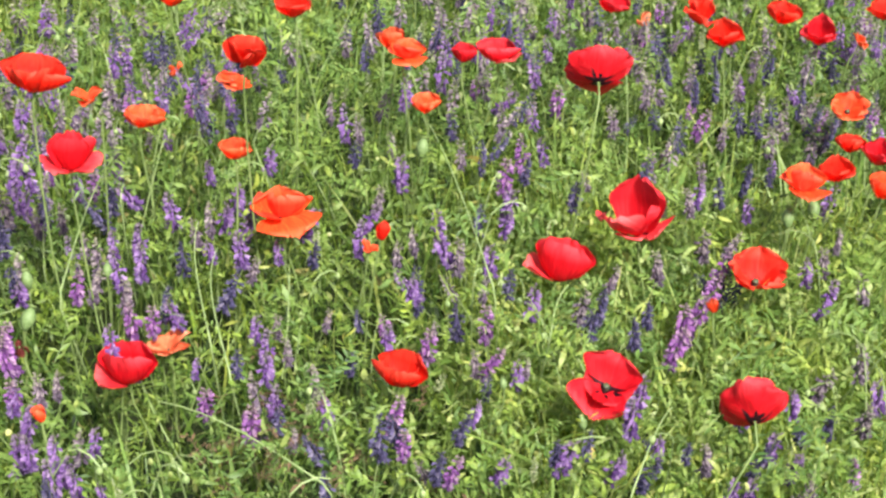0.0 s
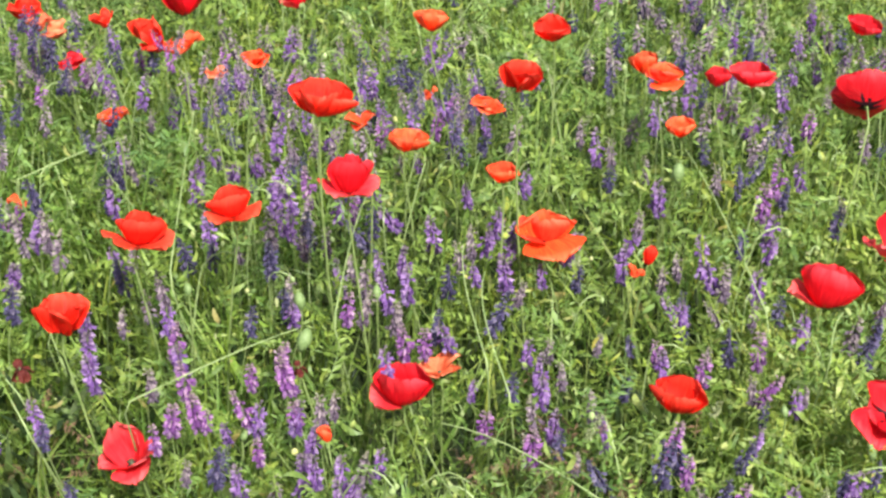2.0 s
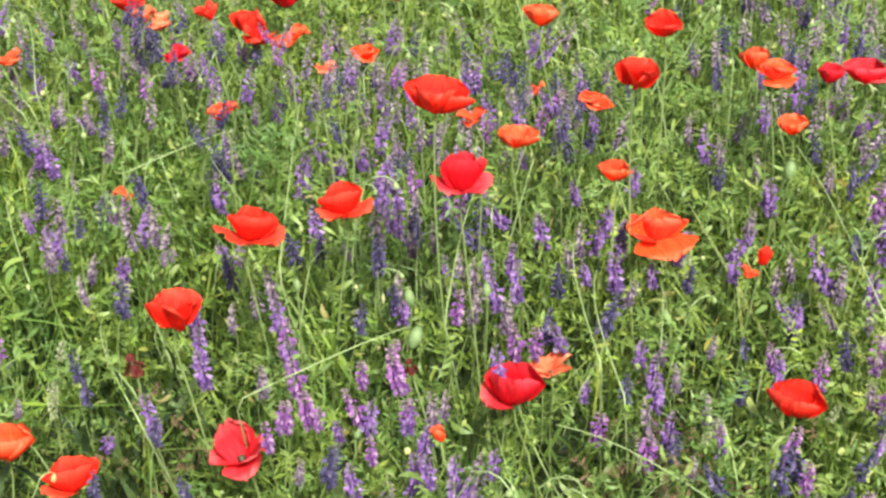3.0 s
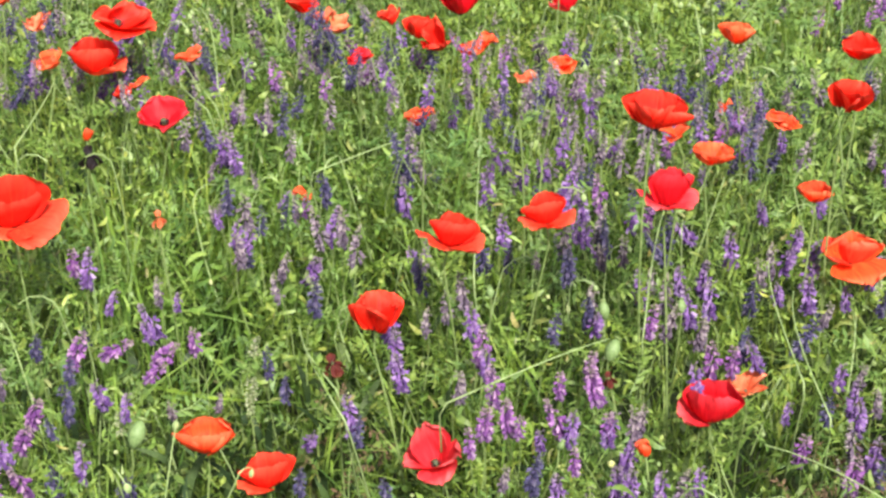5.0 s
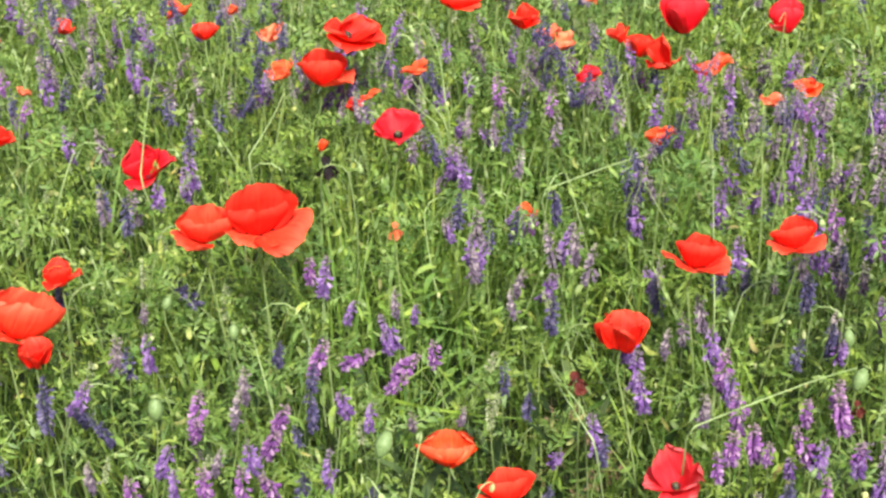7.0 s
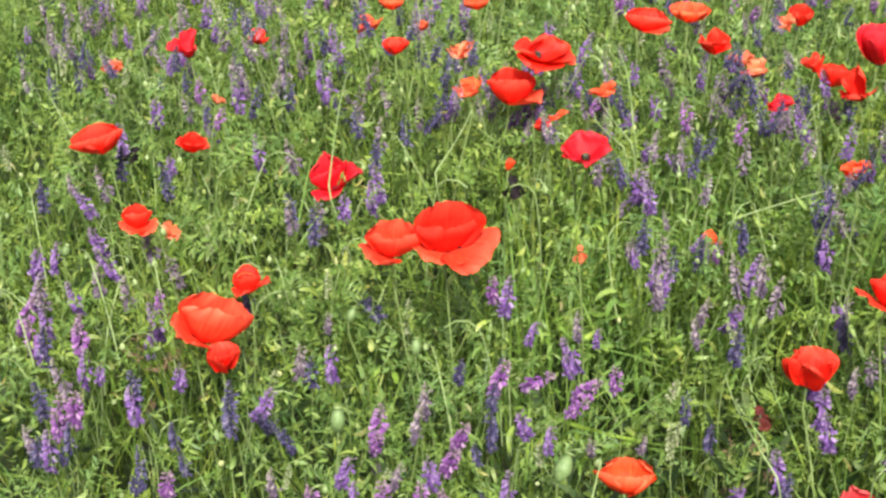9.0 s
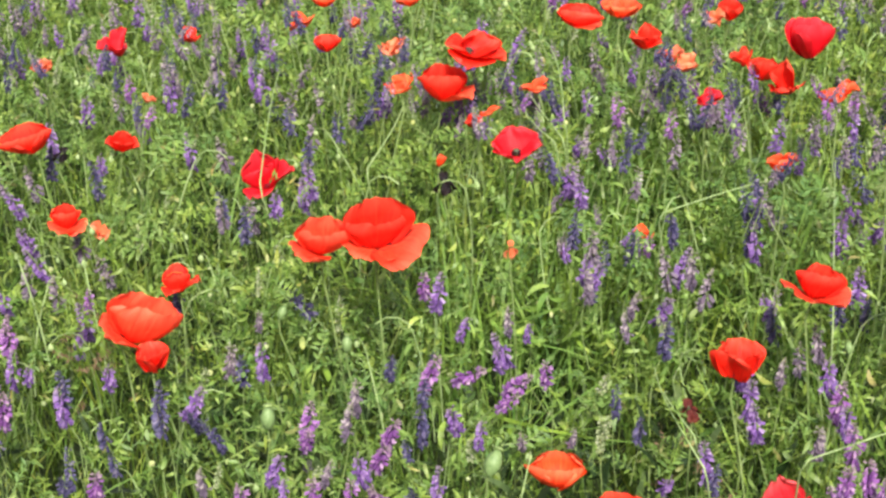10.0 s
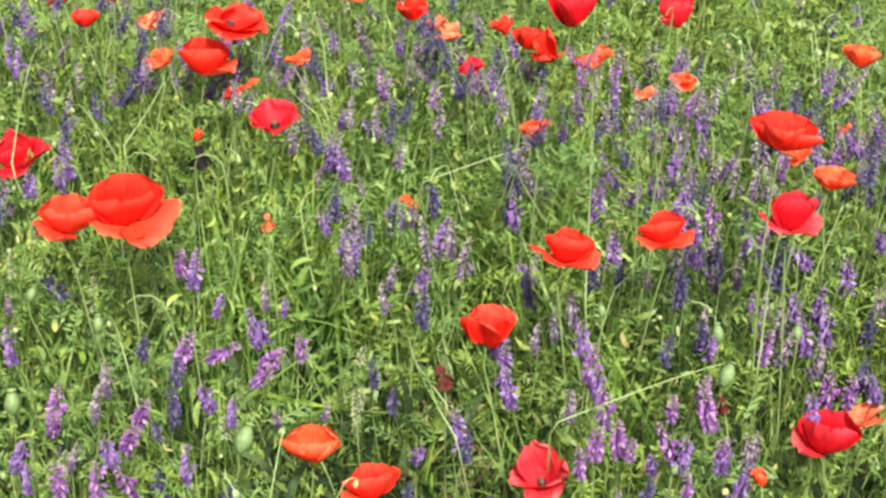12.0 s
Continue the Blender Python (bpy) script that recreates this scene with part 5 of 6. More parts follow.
def seed_pod(x, y, z, tall):
    """A closed hairy poppy pod on its stalk."""
    COUNT[0] += 1
    rng = np.random.default_rng(900 + COUNT[0])
    thing = tagged(new("poppy_bud"), "pale green hairy poppy bud on a bent stalk", "bud", "poppy buds")
    root = np.array([x + rng.uniform(-0.05, 0.05), y + rng.uniform(-0.03, 0.06), 0])
    thing.location = root
    tall = tall * 1.25
    tilt = np.array(Euler((rng.uniform(-0.75, -0.05), rng.uniform(-0.35, 0.35), 0)).to_matrix())
    foot = np.array([x, y, z]) - tilt @ np.array([0, 0, tall / 2]) - root
    v, t = blob(tall * 0.27, tall, 9, 10, 0.06)
    hairs = []
    for i in rng.integers(1, len(v) - 1, 46):
        d = np.array([v[i][0], v[i][1], 0]) / (math.hypot(v[i][0], v[i][1]) + 1e-6)
        hairs.append((np.array([v[i] - [0, 0, 0.0002], v[i] + [0, 0, 0.0002], v[i] + d * tall * 0.13 + [0, 0, tall * 0.05]]), np.array([(0, 1, 2)])))
    v, t = joined([(v, t)] + hairs)
    part("pod", mesh_of("pod", v @ tilt.T + foot, t, CAPSULE), thing)
    cv, ct = blob(tall * 0.2, tall * 0.1, 3, 9)
    part("cap", mesh_of("cap", (cv + [0, 0, tall * 0.95]) @ tilt.T + foot, ct, STEM), thing, "flat ribbed cap")
    line = np.vstack([bend((0, 0, 0), foot - [0, 0, 0.02], (rng.uniform(-0.03, 0.03), 0.01, 0), 8), foot + [0, 0, 0.001]])
    part("stem", mesh_of("stem", *tube(line, np.linspace(0.0018, 0.0012, len(line)), 5), STEM), thing, "thin green stem")
    return thing


seed_pod(-1.055, 1.358, 0.491, 0.031)
seed_pod(-1.351, 1.352, 0.491, 0.028)
seed_pod(-0.035, 1.989, 0.580, 0.026)
seed_pod(0.512, 1.877, 0.564, 0.025)
seed_pod(0.473, 1.856, 0.561, 0.025)
seed_pod(0.078, 1.509, 0.513, 0.013)
seed_pod(-0.531, 1.669, 0.535, 0.022)
seed_pod(-0.512, 1.594, 0.525, 0.027)
seed_pod(-0.433, 1.694, 0.538, 0.017)
seed_pod(-0.555, 1.421, 0.500, 0.012)
seed_pod(-0.682, 1.681, 0.537, 0.015)
seed_pod(-1.420, 1.545, 0.520, 0.018)
seed_pod(-1.312, 1.515, 0.510, 0.021)
seed_pod(-1.890, 1.559, 0.520, 0.018)
vetch_spike(FOLD[0] + 0.031, FOLD[1] - 0.05, FOLD[2] + 0.026, 0, 0.045, (10, 0), True)
seed_pod(FOLD[0] - 0.03, FOLD[1] - 0.07, FOLD[2] + 0.028, 0.015)


def long_stalk(a, b):
    """A long pale stalk that runs from a to b over the growth, its foot in the ground."""
    COUNT[0] += 1
    rng = np.random.default_rng(2000 + COUNT[0])
    a, b = np.array(a), np.array(b)
    if b[1] < a[1]:
        a, b = b, a
    foot = np.array([a[0] + rng.uniform(-0.04, 0.04), a[1] + 0.22, 0.0])
    thing = tagged(new("grass_stalk"), "long pale green stalk leaning over the meadow", "grass", "long pale stalks")
    line = np.vstack([bend(foot, a - (b - a) * 0.05 + [0, 0.01, -0.02], (0, 0, 0), 4), bend(a, b, (rng.uniform(-0.015, 0.015), 0, rng.uniform(0.0, 0.015)), 9)]) - foot
    thing.location = foot
    part("stalk", mesh_of("stalk", *tube(line, np.linspace(0.0014, 0.0007, len(line)), 5), PALE_STEM), thing)
    v, t = leaf_template(rng, 5, 0.05)
    turn = np.array(Euler((0.3, 0.2, rng.uniform(0, 6))).to_matrix())
    part("leaf", mesh_of("leaf", v @ turn.T + line[6], t, VETCH_LEAF), thing)
    return thing


# ---- scattered growth ----
X0, X1, Y0, Y1 = -3.4, 1.75, 0.65, 4.4


def poses(xyz, yaw, tilt, roll, size):
    """Rotation and scale matrices for scattered copies: roll about z, tilt, then yaw."""
    cy, sy, ct, st, cr, sr = np.cos(yaw), np.sin(yaw), np.cos(tilt), np.sin(tilt), np.cos(roll), np.sin(roll)
    o, n = np.ones_like(cy), np.zeros_like(cy)
    A = np.array([[cy, -sy, n], [sy, cy, n], [n, n, o]]).transpose(2, 0, 1)
    B = np.array([[o, n, n], [n, ct, -st], [n, st, ct]]).transpose(2, 0, 1)
    C = np.array([[cr, -sr, n], [sr, cr, n], [n, n, o]]).transpose(2, 0, 1)
    return (A @ B @ C) * np.asarray(size)[:, None, None], xyz


def scattered(templates, mats, offs, pick):
    vs, ts, k = [], [], 0
    for i, (v, t) in enumerate(templates):
        sel = np.where(pick == i)[0]
        if not len(sel):
            continue
        w = np.einsum("nij,vj->nvi", mats[sel], v) + offs[sel][:, None]
        idx = t[None] + (np.arange(len(sel)) * len(v))[:, None, None] + k
        vs.append(w.reshape(-1, 3))
        ts.append(idx.reshape(-1, 3))
        k += len(sel) * len(v)
    return np.concatenate(vs), np.concatenate(ts)


def field_noise(x, y, scale, seed):
    return np.array([noise.noise(Vector((a * scale, b * scale, seed))) for a, b in zip(x, y)])


def inner(x, y):
    """How much of the growth at x, y is the dense near stretch: 1 within it, falling to 0 over an uneven border."""
    w = 0.25 * field_noise(x, y, 1.3, 7.0)
    e = np.minimum(np.minimum((x - X0) / 0.8, (X1 - x) / 0.7), np.minimum((y - Y0) / 0.45, (Y1 - y) / 0.9)) + w
    return np.clip(e, 0, 1)


def spread(rng, density, thin_far=True):
    """Random places over the near field, denser close to the path."""
    n = int(density * (X1 - X0) * (Y1 - Y0))
    x, y = rng.uniform(X0, X1, n), rng.uniform(Y0, Y1, n)
    near = rng.uniform(0, 1, n) < inner(x, y)
    x, y = x[near], y[near]
    n = len(x)
    if thin_far:
        keep = rng.uniform(0, 1, n) < np.clip(1.35 - 0.28 * (y - 1.2), 0.35, 1)
        x, y = x[keep], y[keep]
    return x, y


def leaf_template(rng, pairs=8, length=0.075):
    """A pinnate vetch leaf along +y with narrow folded leaflets and a curling tendril."""
    line = bend((0, 0, 0), (0, length, 0.004), (rng.uniform(-0.014, 0.014), 0, rng.uniform(0.004, 0.022)), 5)
    pieces = [ribbon(line, np.linspace(0.0008, 0.0005, 5))]
    for i in range(pairs):
        u = 0.1 + 0.88 * i / pairs
        p = np.array([np.interp(u * 4, range(5), line[:, c]) for c in range(3)])
        for sgn in (-1, 1):
            if rng.uniform() < 0.15:
                continue
            ln = length * 0.25 * (1 - 0.4 * abs(u - 0.4)) * rng.uniform(0.6, 1.3)
            a = radians(rng.uniform(30, 88))
            d = np.array([sgn * math.sin(a), math.cos(a), rng.uniform(-0.6, 0.8)])
            d /= np.linalg.norm(d)
            s = np.cross(d, [0, 0, 1.0])
            s /= np.linalg.norm(s)
            w = ln * rng.uniform(0.13, 0.20)
            up = np.array([0, 0, w * rng.uniform(0.1, 0.6)])
            v = np.array([p, p + d * ln * 0.45 + s * w + up, p + d * ln, p + d * ln * 0.5 - s * w + up])
            pieces.append((v, np.array([(0, 1, 2), (0, 2, 3)])))
    spin = rng.choice([-1, 1]) * rng.uniform(0.9, 1.5)
    curl = np.array([(math.sin(q * spin) * 0.006 * q, length + 0.009 * q, 0.004 + 0.003 * q * math.cos(q)) for q in range(5)])
    pieces.append(ribbon(curl, np.linspace(0.0006, 0.0004, 5)))
    return joined(pieces)


def blade_template(rng, length, width, arch):
    """A grass blade that rises along z and arches over, folded along its middle."""
    u = np.linspace(0, 1, 6)
    y = arch * length * u ** 2.2
    z = length * (u - 0.25 * arch * u ** 3)
    w = width * 0.5 * np.array([0.7, 1.0, 1.0, 0.85, 0.55, 0.0])
    left = np.stack([-w, y, z], 1)
    mid = np.stack([0 * w, y + width * 0.25, z], 1)[:5]
    right = np.stack([w, y, z], 1)[:5]
    v = np.concatenate([left, right])
    t = []
    for i in range(4):
        t += [(i, 6 + i, 7 + i), (i, 7 + i, i + 1)]
    t += [(4, 10, 5)]
    return v, np.array(t)


def curled_template(rng, length, width):
    """A soft strap-like leaf along +y that curls and twists, broadest past its middle."""
    k = 6
    u = np.linspace(0, 1, k)
    bow, swing, twist = rng.uniform(-2.4, 2.4), rng.uniform(-1.6, 1.6), rng.uniform(-1.8, 1.8)
    pitch, yaw = bow * u ** 1.3, swing * u
    d = np.stack([np.sin(yaw) * np.cos(pitch), np.cos(yaw) * np.cos(pitch), np.sin(pitch)], 1) * length / (k - 1)
    p = np.concatenate([[[0, 0, 0]], np.cumsum(d, 0)[:-1]])
    side = np.stack([np.cos(yaw) * np.cos(twist * u), -np.sin(yaw) * np.cos(twist * u), np.sin(twist * u)], 1)
    w = width * 0.5 * np.array([0.25, 0.85, 1.0, 0.95, 0.6, 0.04])[:, None]
    v = np.concatenate([p - side * w, p + side * w])
    t = []
    for i in range(k - 1):
        t += [(i, k + i, k + i + 1), (i, k + i + 1, i + 1)]
    return v, np.array(t)


def stalk_template(rng, length, head):
    """A thin bowed stalk, with or without a small bristly head."""
    line = bend((0, 0, 0), (rng.uniform(-0.08, 0.08), rng.uniform(-0.06, 0.06), length), (rng.uniform(-0.03, 0.03), rng.uniform(-0.03, 0.03), 0), 6)
    pieces = [tube(line, np.linspace(0.0013, 0.0007, 6), 3)]
    if head:
        for i in range(14):
            p = line[-1] + [0, 0, -0.003 * i]
            a = rng.uniform(0, 6.28)
            d = np.array([math.cos(a) * 0.6, math.sin(a) * 0.6, 0.8]) * 0.012
            s = np.array([-math.sin(a), math.cos(a), 0]) * 0.0016
            pieces.append((np.array([p - s, p + s, p + d]), np.array([(0, 1, 2)])))
    return joined(pieces)


gr = np.random.default_rng(5)
LEAVES = [leaf_template(gr, int(gr.integers(5, 9)), gr.uniform(0.055, 0.09)) for _ in range(12)]
BLADES = [blade_template(gr, gr.uniform(0.16, 0.30), gr.uniform(0.0028, 0.0055), gr.uniform(0.1, 0.7)) for _ in range(9)]
STALKS = [stalk_template(gr, gr.uniform(0.2, 0.32), k % 4 == 0) for k in range(9)]
CURLED = [curled_template(gr, gr.uniform(0.014, 0.042), gr.uniform(0.004, 0.0095)) for _ in range(26)]
BROAD = []
for _ in range(5):
    v, t = blade_template(gr, gr.uniform(0.05, 0.08), gr.uniform(0.007, 0.012), gr.uniform(0.3, 0.9))
    BROAD.append((v, t))


def stuff(name, templates, mat, x, y, z, tilt, size, label, seed):
    rng = np.random.default_rng(seed)
    n = len(x)
    m, o = poses(np.stack([x, y, z], 1), rng.uniform(0, 6.283, n), tilt, rng.uniform(0, 6.283, n), size)
    v, t = scattered(templates, m, o, rng.integers(0, len(templates), n))
    return tagged(new(name, mesh_of(name, v, t, mat, smooth=False)), label, "vegetation", kind="stuff")


TOP = 0.53
HOLLOWS = (
    (-1.69, 1.35),
    (-1.55, 1.25),
    (-1.56, 1.15),
    (-1.44, 1.26),
    (-1.32, 1.22),
    (-1.43, 1.17),
    (-1.07, 1.75),
    (-1.03, 1.58),
    (-0.97, 1.40),
    (-0.90, 1.53),
    (-0.95, 1.48),
    (-0.83, 1.53),
    (-0.94, 1.51),
    (-0.88, 1.48),
    (-0.37, 1.50),
    (-0.31, 1.54),
    (0.26, 1.81),
    (-0.90, 1.72),
    (-0.98, 1.51),
    (-1.09, 1.61),
    (-0.87, 1.78),
    (-1.09, 1.71),
    (-0.80, 1.63),
    (-0.73, 1.55),
    (-0.87, 1.44),
    (-2.07, 2.25),
    (-1.87, 2.14),
    (-2.10, 2.10),
    (-2.26, 2.12),
)


def canopy(x, y, under_blooms=True):
    """Height of the growth over the ground: it rises gently away from the path and stays below the blooms."""
    h = TOP + 0.147 * np.clip(y - 1.70, -0.5, 0.57) + 0.04 * field_noise(x, y, 1.6, 3.0) + 0.085 * field_noise(x, y, 6.0, 8.0) + 0.07 * field_noise(x, y, 13.0, 5.0) + 0.03 * field_noise(x, y, 31.0, 6.0) + 0.11 * np.clip(y - 2.0, 0, 1) * np.minimum(0.15, field_noise(x, y, 9.0, 12.0))
    for bx, by in HOLLOWS:
        h -= 0.14 * np.exp(-((x - bx) ** 2 + (y - by) ** 2) / 0.075 ** 2)
    for bx, by, bz in BLOOMS if under_blooms else ():
        d = np.hypot(x - bx, y - by)
        h = np.minimum(h, bz - 0.02 + np.maximum(0, d - 0.03) * 0.62)
    return h


# pinnate leaves through the upper half of the growth
x, y = spread(gr, 1150)
z = canopy(x, y) - np.abs(gr.normal(0, 0.09, len(x)))
stuff("vetch_leaves", LEAVES, VETCH_LEAF, x, y, z, gr.normal(0.35, 0.65, len(x)), gr.uniform(0.55, 1.0, len(x)), "tangle of fine pinnate vetch leaves with tendrils", 11)
# soft curled leaves between them
CURLED_LEAF = foliage("curled_leaf", [(0.0, (0.095, 0.161, 0.045)), (0.4, (0.141, 0.224, 0.060)), (0.78, (0.202, 0.287, 0.080)), (0.94, (0.257, 0.316, 0.117)), (1.0, (0.262, 0.234, 0.117))], 0.5, 0.25, (1.15, 1.06, 0.75))
x, y = spread(gr, 2900)
z = canopy(x, y) - 0.012 - np.abs(gr.normal(0, 0.08, len(x)))
stuff("curled_leaves", CURLED, CURLED_LEAF, x, y, z, gr.normal(0.7, 0.7, len(x)), gr.uniform(0.5, 1.0, len(x)), "soft curled leaves of many greens", 17)
# blades
x, y = spread(gr, 1500)
z = np.minimum(canopy(x, y, False) - 0.165, canopy(x, y) - 0.26) - np.abs(gr.normal(0, 0.10, len(x)))
stuff("grass_blades", BLADES, GRASS, x, y, z, gr.normal(0, 0.55, len(x)), gr.uniform(0.6, 1.1, len(x)), "thin upright yellow-green grass blades", 12)
# stalks
x, y = spread(gr, 300)
z = np.minimum(canopy(x, y, False) - 0.235, canopy(x, y) - 0.33) - np.abs(gr.normal(0, 0.05, len(x)))
stuff("meadow_stalks", STALKS, GRASS, x, y, z, gr.normal(0, 0.3, len(x)), gr.uniform(0.8, 1.25, len(x)), "thin pale green stalks leaning every way", 13)
# low leaves that close the ground, their green darkened to stand for shade
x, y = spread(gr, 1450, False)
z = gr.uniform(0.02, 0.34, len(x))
stuff("low_leaves", BROAD, SHADED_LOW_LEAF, x, y, z, gr.normal(0.6, 0.6, len(x)), gr.uniform(0.7, 1.3, len(x)), "small leaves low in the growth, darkened for shade", 14)

# lusher tufts
LUSH_LEAVES = [(v_ * 0.9 + [0, 0, 0.2], t_) for v_, t_ in CURLED]
tufts = (
    (-1.20, 2.20),
    (-1.15, 2.02),
    (-1.09, 2.13),
    (-1.04, 1.94),
    (-1.05, 2.36),
    (-0.98, 2.05),
    (-0.89, 1.90),
    (-1.13, 1.83),
    (-1.19, 2.32),
    (-1.02, 2.26),
    (-0.91, 2.14),
    (-0.80, 2.20),
    (-0.70, 2.12),
    (-0.96, 2.38),
    (0.12, 1.65),
    (0.16, 1.69),
    (0.40, 1.65),
    (0.50, 1.61),
    (0.31, 1.40),
    (0.26, 2.06),
    (0.31, 2.12),
    (0.12, 1.69),
    (0.58, 1.88),
    (0.49, 1.87),
    (-1.19, 1.75),
    (-1.24, 1.81),
    (-1.14, 1.73),
    (-1.31, 1.94),
    (-1.40, 2.00),
    (-1.22, 2.09),
    (-1.14, 2.13),
    (-1.50, 1.65),
    (-1.16, 1.63),
    (-1.14, 1.92),
    (-1.23, 2.24),
    (-1.21, 2.37),
    (-0.92, 2.00),
    (-2.13, 1.83),
    (-2.17, 1.96),
    (-1.73, 1.74),
    (-1.62, 2.11),
    (0.17, 2.00),
    (0.22, 2.00),
    (0.39, 2.04),
    (0.45, 1.99),
    (0.46, 1.70),
    (0.29, 1.61),
    (0.14, 1.54),
    (0.16, 1.60),
    (0.31, 1.51),
    (0.49, 1.66),
    (0.55, 1.69),
    (0.52, 1.50),
    (0.39, 1.49),
    (0.08, 1.98),
    (0.13, 2.08),
    (-1.35, 1.68),
    (-1.29, 1.64),
    (-1.36, 1.58),
    (-1.14, 1.97),
    (-1.24, 1.95),
    (-1.51, 1.69),
    (-1.43, 1.63),
    (0.45, 1.56),
    (0.31, 1.65),
    (0.25, 1.45),
    (0.49, 1.46),
    (0.13, 1.45),
    (0.42, 1.44),
    (0.38, 1.92),
    (0.09, 1.78),
    (0.21, 1.86),
    (0.30, 1.79),
    (0.40, 1.83),
    (0.51, 1.78),
    (0.40, 1.57),
    (0.24, 1.69),
    (0.52, 1.56),
    (0.19, 1.47),
    (0.45, 1.42),
    (0.34, 1.98),
    (0.48, 2.10),
    (0.56, 1.93),
    (0.39, 1.72),
    (-0.76, 1.77),
    (-0.67, 1.78),
    (-0.73, 1.63),
    (-0.65, 1.62),
    (-0.66, 1.47),
)
PALE_LUSH = foliage("pale_tuft", [(0.0, (0.184, 0.287, 0.070)), (0.5, (0.301, 0.420, 0.117)), (1.0, (0.485, 0.554, 0.242))], 0.5, 0.4)
lr = np.random.default_rng(77)
for tx_, ty_ in tufts:
    n = 190 if tx_ > 0 else (36 if tx_ < -1.18 else 100)
    x, y = lr.normal(tx_, 0.075, n), lr.normal(ty_, 0.09, n)
    z = np.minimum(canopy(x, y, False) - 0.18, canopy(x, y) - 0.26) - np.abs(lr.normal(0, 0.05, n))
    stuff("grass_tuft", BLADES + LUSH_LEAVES, PALE_LUSH if n > 110 else LUSH, x, y, z, lr.normal(0, 0.45, n), lr.uniform(0.7, 1.15, n), "tuft of pale lime-green grass and leaves" if n > 110 else "tuft of lime-green grass", int(lr.integers(1, 9999)))

# pale stalks that nod over at the tip, some with a closed bud
NODDING = []
for k in range(8):
    bow, reach = gr.uniform(0.6, 1.6), gr.uniform(0.012, 0.03)
    line = [(0.02 * bow * (q / 5) ** 2, 0, 0.15 * q / 5) for q in range(6)]
    line += [(0.02 * bow + reach * (1 - math.cos(a_)), 0, 0.15 + reach * math.sin(a_)) for a_ in (0.6, 1.2, 1.8, 2.4)]
    bits = [tube(np.array(line), np.linspace(0.0013, 0.0008, 10), 3)]
    if k % 2:
        bv, bt_ = blob(0.0042, 0.013, 4, 6)
        bits.append((bv * [1, 1, -1] + np.array(line[-1]), bt_[:, ::-1]))
    NODDING.append(joined(bits))
x, y = spread(gr, 75)
stuff("nodding_stalks", NODDING, PALE_STEM, x, y, canopy(x, y) - gr.uniform(0.11, 0.19, len(x)), gr.normal(0, 0.25, len(x)), gr.uniform(0.8, 1.15, len(x)), "pale stalks nodding over at the tip, some in bud", 18)

# dry brown leaves low in the growth
DRY = plain("dry_leaf", [(0.3, (0.08, 0.045, 0.025)), (0.7, (0.19, 0.12, 0.06))], 0.8, 120, 0.15)
for tx_, ty_ in (
    (-0.22, 1.48),
    (-0.06, 1.43),
    (-0.15, 1.42),
    (-0.22, 1.52),
    (-0.92, 1.51),
    (-0.85, 1.58),
    (-0.90, 1.48),
    (-0.87, 1.57),
    (-1.66, 1.45),
    (-0.92, 1.45),
    (-0.91, 1.49),
):
    n = 14
    x, y = lr.normal(tx_, 0.035, n), lr.normal(ty_, 0.04, n)
    stuff("dry_leaves", LEAVES[:3], DRY, x, y, canopy(x, y) - lr.uniform(0.01, 0.10, n), lr.normal(0.5, 0.5, n), lr.uniform(0.3, 0.6, n), "dead brown leaves caught in the growth", int(lr.integers(1, 9999)))
# pale bud tips
PALE = foliage("pale_bud", [(0.0, (0.20, 0.28, 0.09)), (0.6, (0.30, 0.38, 0.15)), (1.0, (0.42, 0.46, 0.24))], 0.6, 0.2)
BUDS = [(v_ - [0, 0, 0.004], t_) for v_, t_ in (blob(0.0028, 0.010, 4, 5), blob(0.0036, 0.008, 4, 5), blob(0.0022, 0.014, 4, 5))]
x, y = spread(gr, 150)
stuff("pale_buds", BUDS, PALE, x, y, canopy(x, y) + gr.uniform(-0.06, 0.01, len(x)), gr.normal(0, 0.6, len(x)), gr.uniform(0.6, 1.35, len(x)), "small pale green buds and pods", 15)

# long stalks over the growth
long_stalk((-0.293, 1.717, 0.563), (-0.248, 1.492, 0.531))
long_stalk((-0.026, 2.017, 0.605), (0.065, 1.663, 0.555))
long_stalk((-0.323, 1.437, 0.523), (-0.123, 1.320, 0.507))
long_stalk((0.161, 1.668, 0.556), (0.136, 1.577, 0.543))
long_stalk((-0.696, 1.444, 0.525), (-0.518, 1.588, 0.545))
long_stalk((-0.326, 1.772, 0.570), (-0.279, 1.547, 0.539))
long_stalk((-0.759, 2.068, 0.612), (-0.706, 1.691, 0.559))
long_stalk((-1.283, 2.311, 0.645), (-1.177, 2.075, 0.613))
long_stalk((-0.880, 1.511, 0.534), (-0.832, 1.446, 0.525))
long_stalk((-1.427, 1.870, 0.584), (-1.447, 2.083, 0.614))
long_stalk((-1.257, 2.143, 0.623), (-1.166, 2.025, 0.606))
long_stalk((-0.972, 1.876, 0.585), (-0.845, 1.991, 0.601))
long_stalk((-1.681, 2.106, 0.617), (-1.570, 1.793, 0.573))
long_stalk((-0.906, 1.551, 0.540), (-0.809, 1.396, 0.518))
long_stalk((-1.245, 2.092, 0.615), (-1.174, 2.011, 0.604))
long_stalk((0.218, 1.324, 0.508), (0.274, 1.457, 0.526))
long_stalk((-0.476, 1.623, 0.550), (-0.457, 1.940, 0.594))

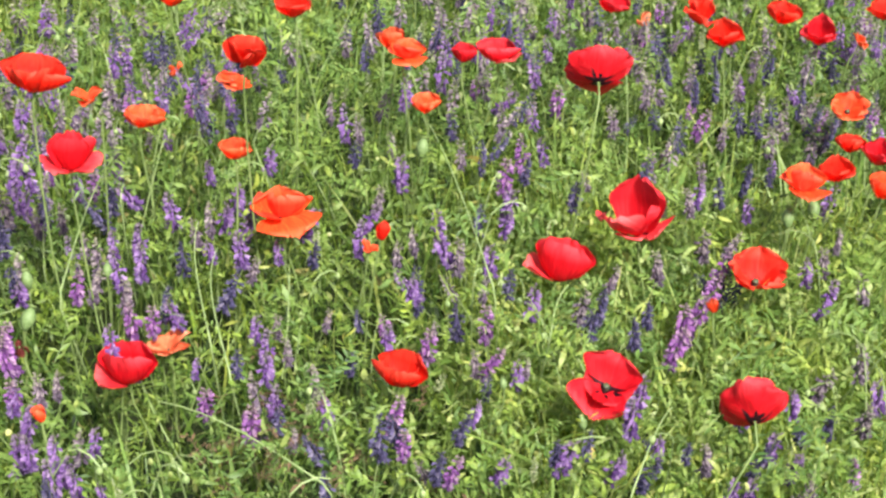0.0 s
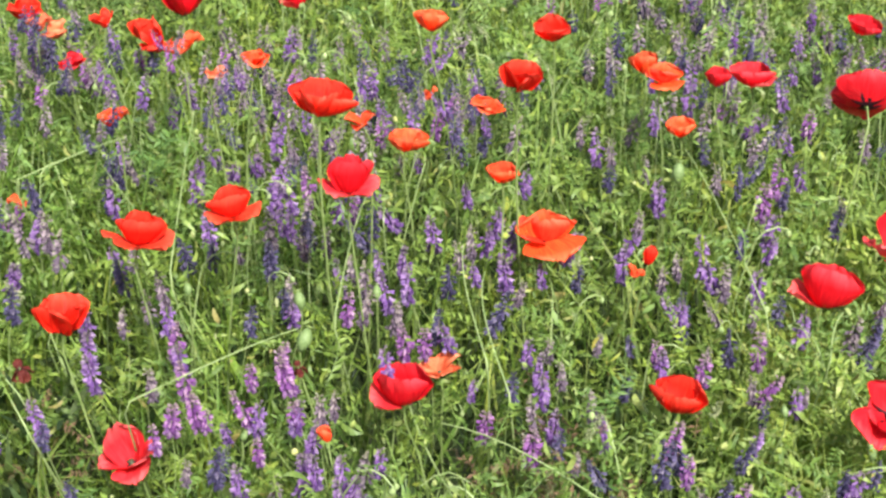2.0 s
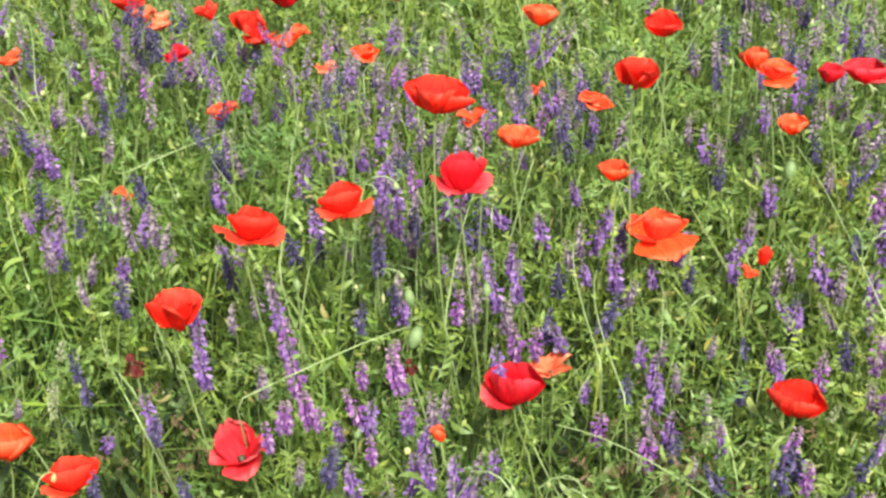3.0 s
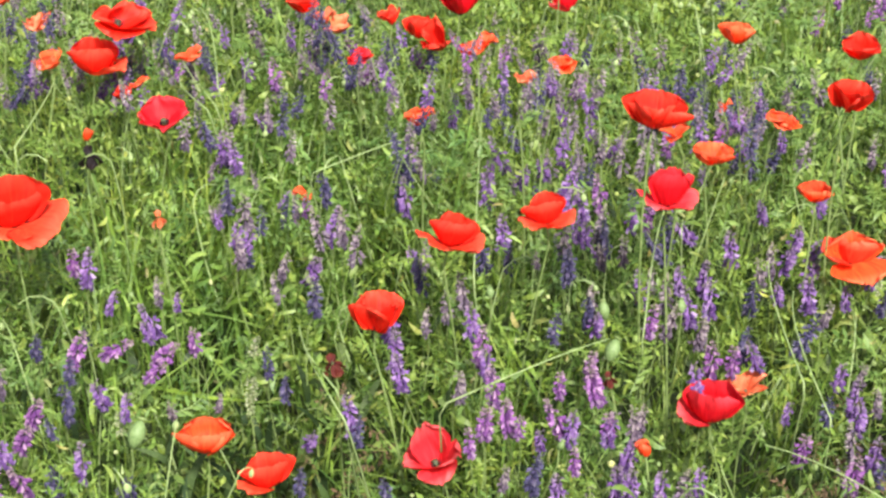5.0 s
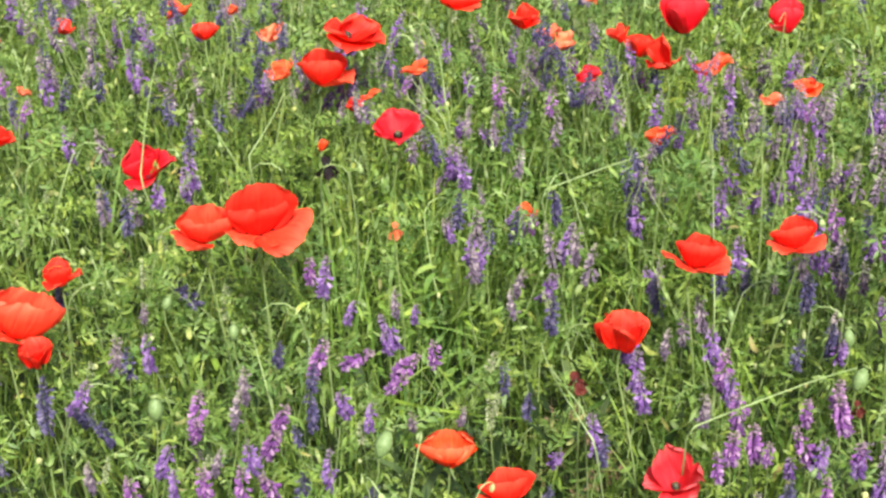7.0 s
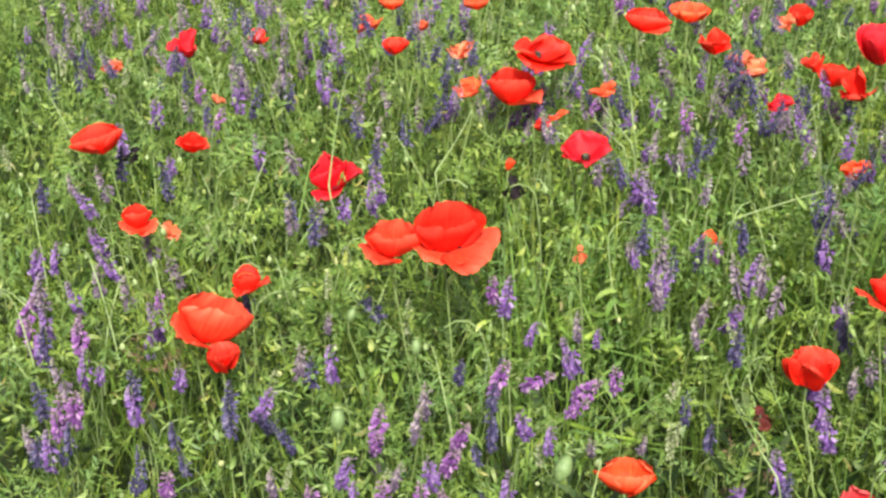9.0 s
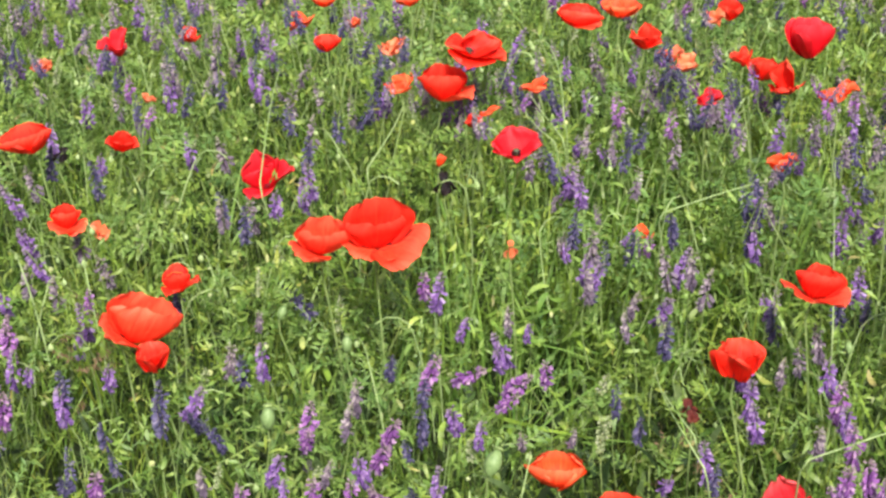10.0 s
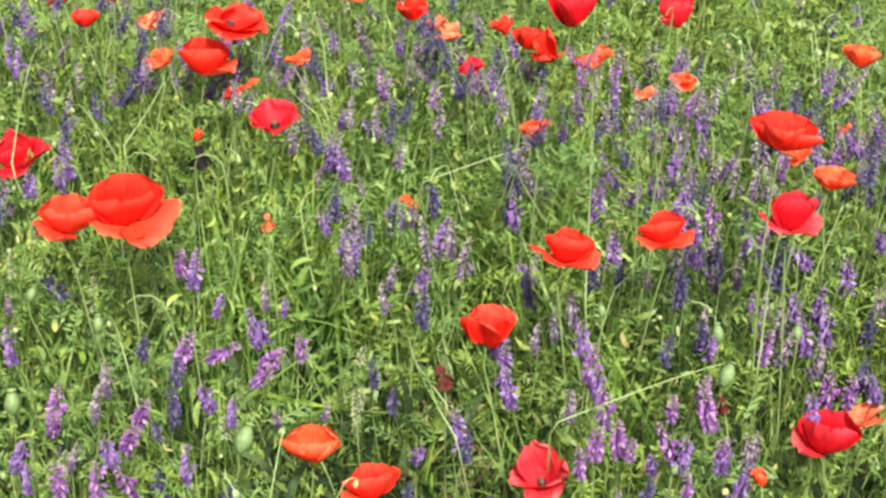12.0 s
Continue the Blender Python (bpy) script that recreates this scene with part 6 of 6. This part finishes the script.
# the meadow goes on round the near stretch
def clump_template(rng):
    """Fine arching blades and a few small leaves from one root."""
    pieces = []
    for _ in range(7):
        yaw, ln, w, arch = rng.uniform(0, 6.283), rng.uniform(0.30, 0.50), rng.uniform(0.003, 0.006), rng.uniform(0.2, 0.9)
        d, q = np.array([math.cos(yaw), math.sin(yaw), 0]), np.array([-math.sin(yaw), math.cos(yaw), 0]) * w
        mid, tip = d * ln * arch * 0.25 + [0, 0, ln * 0.6], d * ln * arch + [0, 0, ln * (1 - 0.3 * arch)]
        pieces.append((np.array([mid - q - d * 0.02 - [0, 0, ln * 0.3], mid + q, tip, mid - q]), np.array([(0, 1, 3), (3, 1, 2)])))
    for _ in range(5):
        yaw, ln, hgt, r = rng.uniform(0, 6.283), rng.uniform(0.03, 0.06), rng.uniform(0.34, 0.5), rng.uniform(0.0, 0.14)
        d, q = np.array([math.cos(yaw), math.sin(yaw), rng.uniform(-0.3, 0.5)]) * ln, np.array([-math.sin(yaw), math.cos(yaw), 0]) * ln * 0.22
        o = np.array([math.cos(yaw * 3) * r, math.sin(yaw * 3) * r, hgt])
        pieces.append((np.array([o, o + d * 0.5 + q, o + d, o + d * 0.5 - q]), np.array([(0, 1, 2), (0, 2, 3)])))
    return joined(pieces)


CLUMPS = [clump_template(gr) for _ in range(10)]
n = 13000
r, a = 8.0 * gr.uniform(0, 1, n) ** 0.62, gr.uniform(0, 6.283, n)
x, y = -0.8 + r * np.cos(a) * 1.05, 2.4 + r * np.sin(a)
out = gr.uniform(0, 1, n) > inner(x, y) * ((x > X0) & (x < X1) & (y > Y0) & (y < Y1))
x, y = x[out], y[out]
trodden = (np.abs(x + 0.32) < 0.75) & (np.abs(y) < 0.42)
stuff("outer_meadow", CLUMPS, VETCH_LEAF, x, y, np.where(trodden, 0.0, 0.04 * field_noise(x, y, 1.6, 3.0)), gr.normal(0, 0.18, len(x)), gr.uniform(0.85, 1.15, len(x)) * np.where(trodden, 0.22, 1.0), "green grass of the meadow farther out", 16)

# ---- ground ----
bm = bmesh.new()
bmesh.ops.create_grid(bm, x_segments=60, y_segments=60, size=1.0)
for v in bm.verts:
    for i in range(2):
        q = v.co[i]
        v.co[i] = math.copysign(abs(q) ** 4 * 400 + abs(q) * 8, q)
    v.co.y += 2.5
    v.co.z = 0.02 * noise.noise(Vector((v.co.x * 1.2, v.co.y * 1.2, 0)))
me = bpy.data.meshes.new("ground")
bm.to_mesh(me)
bm.free()
me.materials.append(SOIL)
tagged(new("ground", me), "dark mossy soil of the meadow under the growth", "ground", kind="structure")
